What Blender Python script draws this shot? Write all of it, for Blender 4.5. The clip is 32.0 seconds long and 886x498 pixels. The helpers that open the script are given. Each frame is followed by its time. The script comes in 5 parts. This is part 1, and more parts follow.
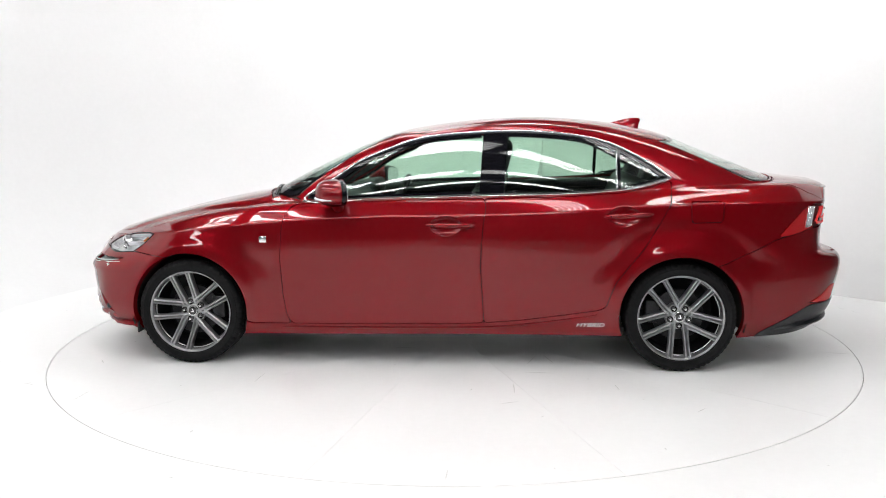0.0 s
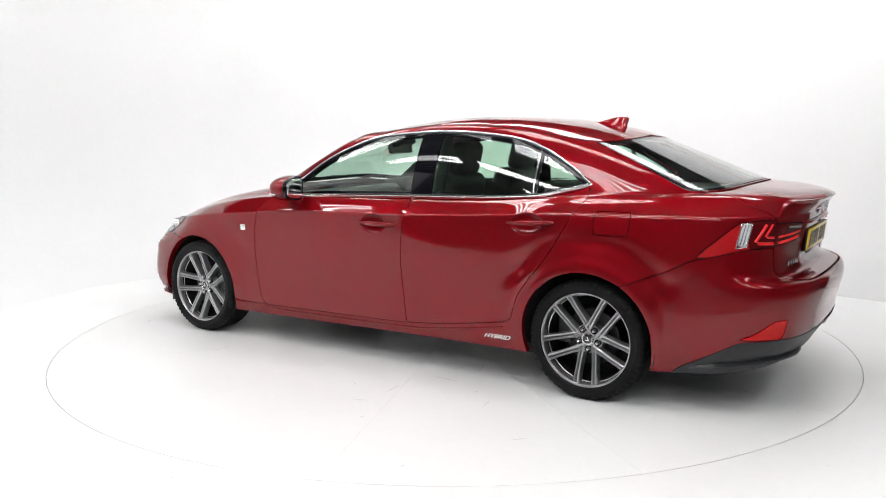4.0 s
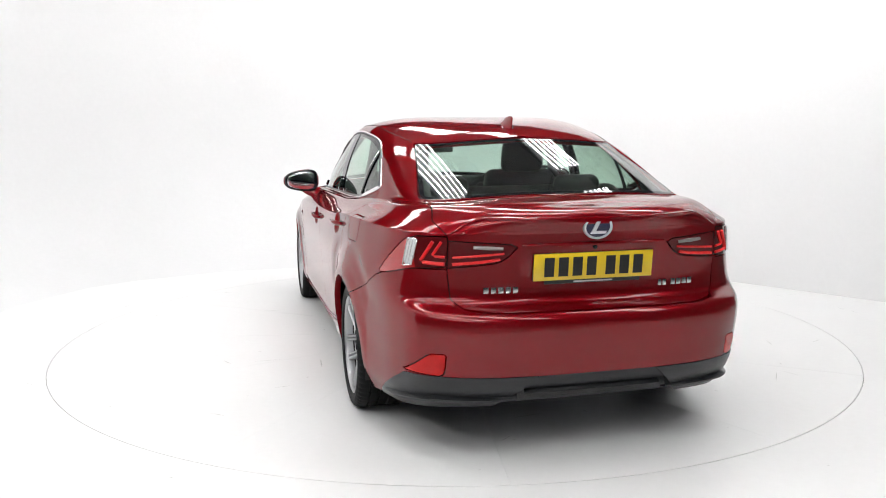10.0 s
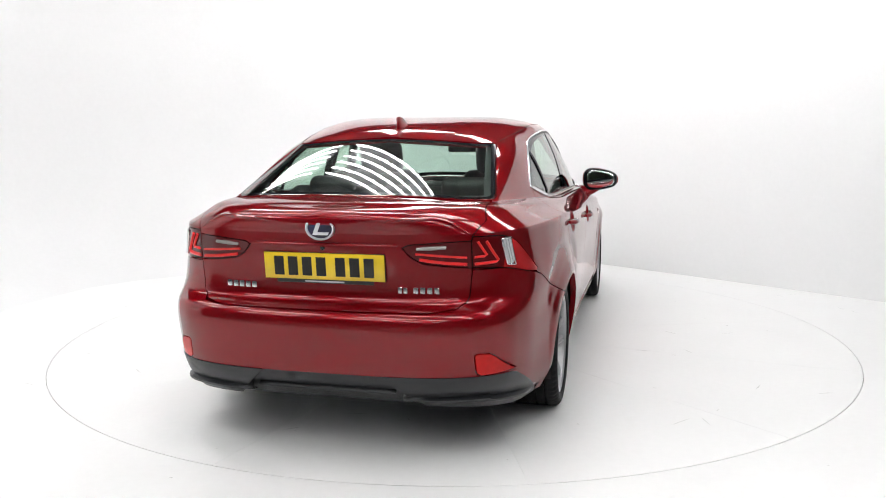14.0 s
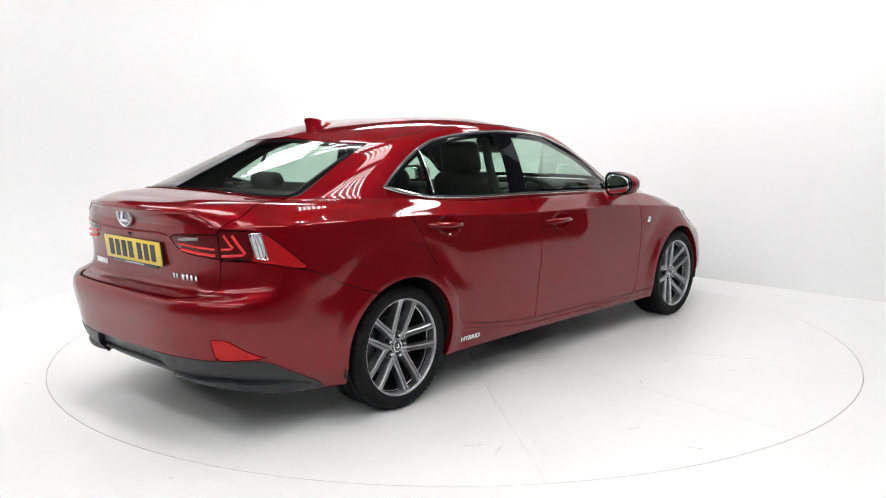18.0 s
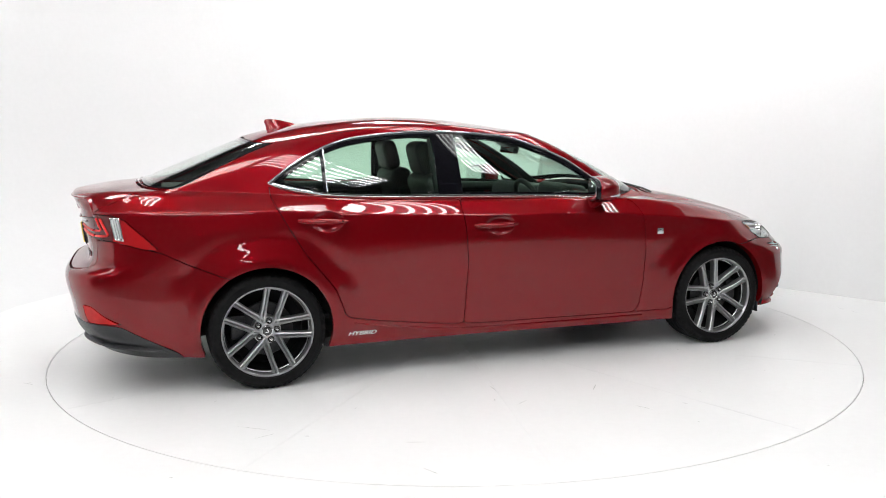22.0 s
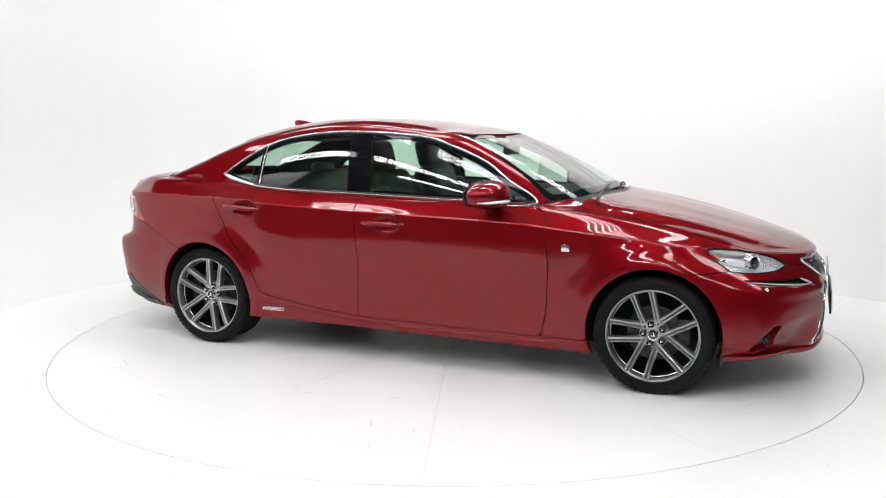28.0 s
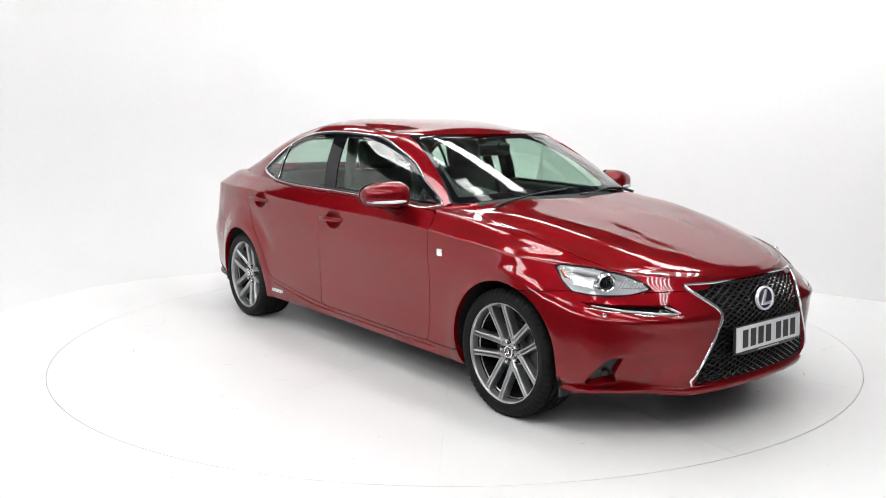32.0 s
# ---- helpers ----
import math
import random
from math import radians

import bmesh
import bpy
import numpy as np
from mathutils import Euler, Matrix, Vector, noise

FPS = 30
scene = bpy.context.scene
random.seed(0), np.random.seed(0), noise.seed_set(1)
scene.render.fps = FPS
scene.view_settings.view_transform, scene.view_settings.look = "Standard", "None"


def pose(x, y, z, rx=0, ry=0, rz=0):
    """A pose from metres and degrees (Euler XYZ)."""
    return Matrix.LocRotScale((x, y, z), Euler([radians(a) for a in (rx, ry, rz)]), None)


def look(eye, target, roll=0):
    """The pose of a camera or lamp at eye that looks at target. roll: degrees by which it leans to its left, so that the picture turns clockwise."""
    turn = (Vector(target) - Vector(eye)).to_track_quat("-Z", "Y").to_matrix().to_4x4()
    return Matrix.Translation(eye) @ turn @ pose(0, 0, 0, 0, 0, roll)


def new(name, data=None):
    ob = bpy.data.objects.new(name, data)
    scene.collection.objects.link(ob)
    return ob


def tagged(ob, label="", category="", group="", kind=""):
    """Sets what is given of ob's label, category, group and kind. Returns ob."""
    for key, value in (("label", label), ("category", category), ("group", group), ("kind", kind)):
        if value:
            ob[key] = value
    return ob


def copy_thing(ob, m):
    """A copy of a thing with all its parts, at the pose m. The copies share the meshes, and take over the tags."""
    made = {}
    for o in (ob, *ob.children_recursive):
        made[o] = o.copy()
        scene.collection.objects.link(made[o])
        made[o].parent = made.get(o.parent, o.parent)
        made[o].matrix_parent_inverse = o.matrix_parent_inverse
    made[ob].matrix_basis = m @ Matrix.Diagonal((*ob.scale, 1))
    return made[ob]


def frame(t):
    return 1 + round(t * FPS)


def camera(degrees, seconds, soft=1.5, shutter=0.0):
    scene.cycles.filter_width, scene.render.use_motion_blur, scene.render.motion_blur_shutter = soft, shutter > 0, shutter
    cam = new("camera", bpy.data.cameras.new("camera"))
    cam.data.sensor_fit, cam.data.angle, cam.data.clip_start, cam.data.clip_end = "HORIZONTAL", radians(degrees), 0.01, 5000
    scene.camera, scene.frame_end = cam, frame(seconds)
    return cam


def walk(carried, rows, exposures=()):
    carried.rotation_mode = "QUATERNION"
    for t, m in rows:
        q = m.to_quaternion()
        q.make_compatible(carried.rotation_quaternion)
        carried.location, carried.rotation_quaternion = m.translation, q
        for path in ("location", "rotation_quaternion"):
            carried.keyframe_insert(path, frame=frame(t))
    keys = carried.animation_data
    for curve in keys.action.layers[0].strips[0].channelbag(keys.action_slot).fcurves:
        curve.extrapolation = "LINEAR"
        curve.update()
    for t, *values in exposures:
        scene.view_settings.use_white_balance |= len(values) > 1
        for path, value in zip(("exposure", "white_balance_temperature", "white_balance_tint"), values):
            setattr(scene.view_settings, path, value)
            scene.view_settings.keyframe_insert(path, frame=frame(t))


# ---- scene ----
EYE = (0.0, -5.5425, 1.3582)
YAW, PITCH, ROLL = -0.6285, -8.1971, -0.2772
AIM = (EYE[0] + math.sin(radians(YAW)) * math.cos(radians(PITCH)),
       EYE[1] + math.cos(radians(YAW)) * math.cos(radians(PITCH)),
       EYE[2] + math.sin(radians(PITCH)))
SECONDS = 32.0
cam = camera(55.56, SECONDS, soft=1.0)
walk(cam, [(0.0, look(EYE, AIM, ROLL)), (SECONDS, look(EYE, AIM, ROLL))], [(0.0, 0.0), (SECONDS, 0.0)])

CAR_AT = Vector((0.0656, 0.0027, 0.0))      # the car's middle on the turntable


def table_angle(t):
    """Degrees by which the turntable has turned at t seconds."""
    return 175.877 - 7.101 * t - 0.000726 * t * (t - 32.0)


# ---- world and exposure ----
world = bpy.data.worlds.new("studio_dark")
scene.world = world
world.use_nodes = True
world.node_tree.nodes["Background"].inputs[0].default_value = (0.5, 0.52, 0.55, 1)
world.node_tree.nodes["Background"].inputs[1].default_value = 0.02


# ---- materials ----
def mat(name, color, rough=0.5, metal=0.0, coat=0.0, coat_rough=0.03, spec=0.5, grain=0.0, grain_scale=40.0, bump=0.0, bump_scale=200.0,
        emit=None, strength=0.0, rough_var=0.0, big=0.0, big_scale=1.5):
    m = bpy.data.materials.new(name)
    m.use_nodes = True
    nt = m.node_tree
    b = nt.nodes["Principled BSDF"]
    b.inputs["Base Color"].default_value = (*color, 1)
    b.inputs["Roughness"].default_value = rough
    b.inputs["Metallic"].default_value = metal
    b.inputs["Coat Weight"].default_value = coat
    b.inputs["Coat Roughness"].default_value = coat_rough
    b.inputs["Specular IOR Level"].default_value = spec
    tc = nt.nodes.new("ShaderNodeTexCoord")
    col = None
    for amount, sc in ((grain, grain_scale), (big, big_scale)):
        if amount > 0:
            n = nt.nodes.new("ShaderNodeTexNoise")
            n.inputs["Scale"].default_value = sc
            n.inputs["Detail"].default_value = 4
            nt.links.new(tc.outputs["Object"], n.inputs["Vector"])
            r = nt.nodes.new("ShaderNodeMapRange")
            r.inputs["From Min"].default_value = 0.25
            r.inputs["From Max"].default_value = 0.75
            r.inputs["To Min"].default_value = 1 - amount
            r.inputs["To Max"].default_value = 1 + amount
            nt.links.new(n.outputs["Fac"], r.inputs["Value"])
            mx = nt.nodes.new("ShaderNodeMix")
            mx.data_type = "RGBA"
            mx.blend_type = "MULTIPLY"
            mx.inputs["Factor"].default_value = 1
            if col is None:
                mx.inputs["A"].default_value = (*color, 1)
            else:
                nt.links.new(col, mx.inputs["A"])
            nt.links.new(r.outputs["Result"], mx.inputs["B"])
            col = mx.outputs["Result"]
    if col is not None:
        nt.links.new(col, b.inputs["Base Color"])
    if rough_var > 0:
        n = nt.nodes.new("ShaderNodeTexNoise")
        n.inputs["Scale"].default_value = 6
        n.inputs["Detail"].default_value = 5
        nt.links.new(tc.outputs["Object"], n.inputs["Vector"])
        r = nt.nodes.new("ShaderNodeMapRange")
        r.inputs["To Min"].default_value = max(0.0, rough - rough_var)
        r.inputs["To Max"].default_value = rough + rough_var
        nt.links.new(n.outputs["Fac"], r.inputs["Value"])
        nt.links.new(r.outputs["Result"], b.inputs["Roughness"])
    if bump > 0:
        n = nt.nodes.new("ShaderNodeTexNoise")
        n.inputs["Scale"].default_value = bump_scale
        n.inputs["Detail"].default_value = 3
        nt.links.new(tc.outputs["Object"], n.inputs["Vector"])
        bp = nt.nodes.new("ShaderNodeBump")
        bp.inputs["Strength"].default_value = bump
        bp.inputs["Distance"].default_value = 0.002
        nt.links.new(n.outputs["Fac"], bp.inputs["Height"])
        nt.links.new(bp.outputs["Normal"], b.inputs["Normal"])
    if emit:
        b.inputs["Emission Color"].default_value = (*emit, 1)
        b.inputs["Emission Strength"].default_value = strength
    return m


def pane(name, tint, rough=0.0, gloss=1.0, ior=1.5):
    """Thin glass: tinted see-through with a Fresnel gloss."""
    m = bpy.data.materials.new(name)
    m.use_nodes = True
    nt = m.node_tree
    nt.nodes.remove(nt.nodes["Principled BSDF"])
    out = nt.nodes["Material Output"]
    tr = nt.nodes.new("ShaderNodeBsdfTransparent")
    tr.inputs["Color"].default_value = (*tint, 1)
    gl = nt.nodes.new("ShaderNodeBsdfGlossy")
    gl.inputs["Roughness"].default_value = rough
    gl.inputs["Color"].default_value = (gloss, gloss, gloss, 1)
    lw = nt.nodes.new("ShaderNodeLayerWeight")
    lw.inputs["Blend"].default_value = 0.5
    pw = nt.nodes.new("ShaderNodeMath")
    pw.operation = "POWER"
    pw.inputs[1].default_value = 5.0
    nt.links.new(lw.outputs["Facing"], pw.inputs[0])
    ml = nt.nodes.new("ShaderNodeMath")
    ml.operation = "MULTIPLY_ADD"
    f0 = ((ior - 1) / (ior + 1)) ** 2 * 1.8
    ml.inputs[1].default_value = 1 - f0
    ml.inputs[2].default_value = f0
    nt.links.new(pw.outputs[0], ml.inputs[0])
    mx = nt.nodes.new("ShaderNodeMixShader")
    nt.links.new(ml.outputs[0], mx.inputs[0])
    nt.links.new(tr.outputs[0], mx.inputs[1])
    nt.links.new(gl.outputs[0], mx.inputs[2])
    nt.links.new(mx.outputs[0], out.inputs[0])
    return m


def car_paint():
    m = mat("red_metallic_paint", (0.198, 0.0026, 0.0064), rough=0.34, metal=0.50, coat=1.0, coat_rough=0.006, spec=0.0)
    nt = m.node_tree
    b = nt.nodes["Principled BSDF"]
    b.inputs["Coat IOR"].default_value = 1.46
    b.inputs["Specular Tint"].default_value = (0.30, 0.012, 0.02, 1)
    tc = nt.nodes.new("ShaderNodeTexCoord")
    v = nt.nodes.new("ShaderNodeTexVoronoi")
    v.inputs["Scale"].default_value = 1800
    nt.links.new(tc.outputs["Object"], v.inputs["Vector"])
    r = nt.nodes.new("ShaderNodeMapRange")
    r.inputs["To Min"].default_value = 0.75
    r.inputs["To Max"].default_value = 1.25
    nt.links.new(v.outputs["Color"], r.inputs["Value"])
    mx = nt.nodes.new("ShaderNodeMix")
    mx.data_type = "RGBA"
    mx.blend_type = "MULTIPLY"
    mx.inputs["Factor"].default_value = 1
    mx.inputs["A"].default_value = b.inputs["Base Color"].default_value
    nt.links.new(r.outputs["Result"], mx.inputs["B"])
    nt.links.new(mx.outputs["Result"], b.inputs["Base Color"])
    return m


PAINT = car_paint()
# one studio white: straight wall darkened, cove lightened, so the colour evens the light
WHITE_WALL = mat("white_wall_toned_down", (0.71, 0.71, 0.715), 0.7, grain=0.012, grain_scale=30, big=0.012)
WHITE_COVE = mat("white_cyclorama_lightened", (0.765, 0.765, 0.769), 0.6, grain=0.012, grain_scale=25, big=0.012)
WHITE_FLOOR = mat("white_studio_floor", (0.80, 0.80, 0.798), 0.36, grain=0.012, grain_scale=25, big=0.02, rough_var=0.08)
DARK_ROOM = mat("dark_painted_hall", (0.13, 0.13, 0.135), 0.8, big=0.2)
CEILING = mat("grey_ceiling_sheet", (0.30, 0.30, 0.305), 0.7, big=0.12)
DARK_FLOOR = mat("grey_hall_floor", (0.32, 0.32, 0.322), 0.6, grain=0.1, big=0.15)
LETTER = mat("bright_satin_letter", (0.80, 0.80, 0.80), 0.35)
GROOVE = mat("turntable_groove_dirt", (0.30, 0.30, 0.28), 0.8, grain=0.5, grain_scale=9)
SCUFF = mat("floor_scuff", (0.60, 0.60, 0.59), 0.6, grain=0.3, grain_scale=60)
TUBE = mat("fluorescent_tube", (0.9, 0.9, 0.9), 0.4, emit=(0.992, 0.99, 0.982), strength=24.8)
FIXTURE = mat("grey_lamp_fixture", (0.10, 0.10, 0.105), 0.6)
CHROME = mat("polished_chrome", (0.86, 0.86, 0.87), 0.08, metal=0.9)
BADGE = mat("bright_badge_chrome", (0.84, 0.84, 0.86), 0.16, metal=0.55)
SATIN = mat("satin_aluminium", (0.70, 0.70, 0.71), 0.22, metal=1.0)
BLACK_GLOSS = mat("gloss_black", (0.005, 0.005, 0.007), 0.04, spec=0.25)
BLACK_PLASTIC = mat("grained_black_plastic", (0.012, 0.013, 0.015), 0.36, bump=0.25, bump_scale=900, rough_var=0.06)
RUBBER = mat("tyre_rubber", (0.0065, 0.0065, 0.007), 0.62, spec=0.15, grain=0.2, grain_scale=60, bump=0.2, bump_scale=500)
WHEEL = mat("gunmetal_wheel_paint", (0.40, 0.405, 0.415), 0.30, metal=0.85, coat=0.5, rough_var=0.03)
WHEEL_DARK = mat("dark_wheel_barrel", (0.008, 0.008, 0.009), 0.55, spec=0.2)
STEEL = mat("brake_steel", (0.05, 0.05, 0.052), 0.45, metal=0.9, grain=0.2, grain_scale=90)
UNDER = mat("underbody_black", (0.012, 0.012, 0.012), 0.8)
CABIN = mat("dark_cabin_trim", (0.045, 0.045, 0.047), 0.65, bump=0.2, bump_scale=500, grain=0.15)
LEATHER = mat("black_leather", (0.036, 0.035, 0.035), 0.45, bump=0.3, bump_scale=350)
LINER = mat("pale_headliner", (0.30, 0.30, 0.29), 0.9, grain=0.05)
GLASS = pane("green_tinted_glass", (0.64, 0.81, 0.70))
SCREEN = pane("tinted_windscreen", (0.70, 0.83, 0.76))
CLEAR = pane("clear_lamp_cover", (0.93, 0.94, 0.95), gloss=0.6)
RED_LENS = mat("red_lamp_lens", (0.52, 0.010, 0.010), 0.25, spec=0.2, big=0.1, big_scale=30)
RED_LINE = mat("red_light_guide", (0.75, 0.020, 0.022), 0.35, spec=0.3)
RED_MID = mat("deep_red_lamp_lens", (0.38, 0.008, 0.010), 0.2, coat=1.0)
RED_DARK = mat("dark_red_lamp_lens", (0.085, 0.003, 0.005), 0.12, spec=0.1, coat=0.6)
DIM_LENS = mat("dim_clear_lens", (0.22, 0.19, 0.19), 0.2, coat=1.0)
BRIGHT_LENS = mat("bright_clear_lens", (0.80, 0.80, 0.82), 0.15, coat=1.0, bump=0.3, bump_scale=250)
WHITE_LENS = mat("white_lamp_lens", (0.55, 0.55, 0.57), 0.2, coat=1.0, bump=0.3, bump_scale=300)
REFLECTOR = mat("lamp_reflector", (0.75, 0.76, 0.78), 0.14, metal=1.0)
BOWL = mat("silvered_lamp_bowl", (0.93, 0.93, 0.94), 0.25, metal=0.1, coat=0.5)
MESH_BLACK = mat("dark_grille_mesh", (0.012, 0.012, 0.013), 0.22, coat=0.8)
PLATE_YELLOW = mat("yellow_number_plate", (0.80, 0.56, 0.02), 0.35, coat=0.5, grain=0.03)
PLATE_WHITE = mat("white_number_plate", (0.72, 0.72, 0.74), 0.35, coat=0.5, grain=0.03)
INK = mat("black_ink", (0.01, 0.01, 0.01), 0.4)
MIRROR = mat("mirror_glass", (0.85, 0.86, 0.87), 0.01, metal=1.0)
BLUE_BADGE = mat("blue_badge_enamel", (0.012, 0.012, 0.06), 0.1, coat=1.0)


# ---- mesh helpers ----
def part(name, bm, material, parent=None, label=""):
    """Links a bmesh as one mesh object under a thing or a part."""
    me = bpy.data.meshes.new(name)
    bm.to_mesh(me)
    bm.free()
    me.materials.append(material)
    ob = new(name, me)
    if parent is not None:
        ob.parent = parent
    if label:
        tagged(ob, label)
    return ob


def smooth(bm, degrees=35):
    lim = math.cos(radians(degrees))
    bm.normal_update()
    for f in bm.faces:
        f.smooth = True
    for e in bm.edges:
        if len(e.link_faces) == 2 and e.link_faces[0].normal.dot(e.link_faces[1].normal) < lim:
            e.smooth = False
    return bm


def box(sx, sy, sz, at=(0, 0, 0), bevel=0.0, turn=None, segs=2):
    bm = bmesh.new()
    bmesh.ops.create_cube(bm, size=1, matrix=Matrix.Diagonal((sx, sy, sz, 1)))
    if bevel > 0:
        bmesh.ops.bevel(bm, geom=bm.edges[:], offset=bevel, segments=segs, affect="EDGES", profile=0.5)
    m = Matrix.Translation(at) @ (turn if turn else Matrix())
    bmesh.ops.transform(bm, matrix=m, verts=bm.verts)
    return smooth(bm)


def join(*bms):
    out = bms[0]
    for b in bms[1:]:
        me = bpy.data.meshes.new("tmp")
        b.to_mesh(me)
        out.from_mesh(me)
        bpy.data.meshes.remove(me)
        b.free()
    return out


def lathe(profile, n=48, axis="y"):
    """Turns (radius, along) pairs round an axis."""
    bm = bmesh.new()
    rings = []
    for r, a in profile:
        row = []
        for i in range(n):
            c, s = math.cos(2 * math.pi * i / n), math.sin(2 * math.pi * i / n)
            p = (r * c, a, r * s) if axis == "y" else ((a, r * c, r * s) if axis == "x" else (r * c, r * s, a))
            row.append(bm.verts.new(p))
        rings.append(row)
    for a, b in zip(rings, rings[1:]):
        for i in range(n):
            bm.faces.new((a[i], a[(i + 1) % n], b[(i + 1) % n], b[i]))
    bmesh.ops.recalc_face_normals(bm, faces=bm.faces)
    return smooth(bm)


def tube(points, radius, n=8, closed=False, flat=1.0):
    """A bar swept along points. radius: one value or one per point; flat squeezes its second axis."""
    pts = [Vector(p) for p in points]
    k = len(pts)
    rad = [radius] * k if isinstance(radius, (int, float)) else list(radius)
    bm = bmesh.new()
    rings = []
    side = None
    for i, p in enumerate(pts):
        a = pts[(i - 1) % k] if closed or i else p
        b = pts[(i + 1) % k] if closed or i < k - 1 else p
        d = (b - a).normalized()
        if side is None:
            side = d.orthogonal().normalized()
        side = (side - d * side.dot(d)).normalized()
        up = d.cross(side)
        rings.append([bm.verts.new(p + rad[i] * (math.cos(2 * math.pi * j / n) * side + flat * math.sin(2 * math.pi * j / n) * up)) for j in range(n)])
    loop = list(zip(rings, rings[1:])) + ([(rings[-1], rings[0])] if closed else [])
    for a, b in loop:
        for j in range(n):
            bm.faces.new((a[j], a[(j + 1) % n], b[(j + 1) % n], b[j]))
    if not closed:
        bm.faces.new(rings[0][::-1])
        bm.faces.new(rings[-1])
    bmesh.ops.recalc_face_normals(bm, faces=bm.faces)
    return smooth(bm, 50)


def prism(outline, depth, bevel=0.0):
    """Extrudes a closed outline of (u, v) in the xz plane by depth along +y."""
    bm = bmesh.new()
    a = [bm.verts.new((u, 0, v)) for u, v in outline]
    b = [bm.verts.new((u, depth, v)) for u, v in outline]
    n = len(a)
    bm.faces.new(a)
    bm.faces.new(b[::-1])
    for i in range(n):
        bm.faces.new((a[i], b[i], b[(i + 1) % n], a[(i + 1) % n]))
    bmesh.ops.recalc_face_normals(bm, faces=bm.faces)
    if bevel > 0:
        bmesh.ops.bevel(bm, geom=bm.edges[:], offset=bevel, segments=2, affect="EDGES", profile=0.5)
    return smooth(bm)


def moved(bm, m):
    bmesh.ops.transform(bm, matrix=m, verts=bm.verts)
    return bm


def pchip(keys):
    """A smooth curve through (x, value) keys that never overshoots; flat past its ends."""
    ks = sorted(keys)
    xs, ys = np.array([k[0] for k in ks], float), np.array([k[1] for k in ks], float)
    if len(xs) == 1:
        return lambda q: np.full(np.shape(q), ys[0])
    h, d = np.diff(xs), np.diff(ys) / np.diff(xs)
    m = np.zeros(len(xs))
    for i in range(1, len(xs) - 1):
        if d[i - 1] * d[i] > 0:
            w1, w2 = 2 * h[i] + h[i - 1], h[i] + 2 * h[i - 1]
            m[i] = (w1 + w2) / (w1 / d[i - 1] + w2 / d[i])
    m[0], m[-1] = d[0], d[-1]

    def f(q):
        q = np.clip(np.asarray(q, float), xs[0], xs[-1])
        i = np.clip(np.searchsorted(xs, q) - 1, 0, len(h) - 1)
        t = (q - xs[i]) / h[i]
        return ((2 * t**3 - 3 * t**2 + 1) * ys[i] + (t**3 - 2 * t**2 + t) * h[i] * m[i]
                + (-2 * t**3 + 3 * t**2) * ys[i + 1] + (t**3 - t**2) * h[i] * m[i + 1])
    return f


# ---- the studio ----
def wall_run(name, pts, height, thick, material, cove=0.0, cove_n=8):
    """An upright wall along plan points, its foot swept into the floor by a cove."""
    bm = bmesh.new()
    prof = []
    if cove > 0:
        for i in range(cove_n + 1):
            a = math.pi / 2 * i / cove_n
            prof.append((cove * (1 - math.sin(a)), cove * (1 - math.cos(a)) + 0.0006))
    else:
        prof.append((0.0, 0.0))
    prof += [(0.0, height), (-thick, height), (-thick, 0.0)]
    rows = []
    k = len(pts)
    for i, p in enumerate(pts):
        a, b = Vector(pts[max(i - 1, 0)]), Vector(pts[min(i + 1, k - 1)])
        d = (b - a).normalized()
        inn = Vector((d.y, -d.x))
        rows.append([bm.verts.new((p[0] + inn.x * u, p[1] + inn.y * u, v)) for u, v in prof])
    for a, b in zip(rows, rows[1:]):
        for j in range(len(prof)):
            j2 = (j + 1) % len(prof)
            bm.faces.new((a[j], b[j], b[j2], a[j2]))
    bm.faces.new(rows[0])
    bm.faces.new(rows[-1][::-1])
    bmesh.ops.recalc_face_normals(bm, faces=bm.faces)
    return tagged(part(name, smooth(bm, 40), material), "matt white studio wall swept round the turntable", "wall", kind="structure")


TABLE_R = 2.4875


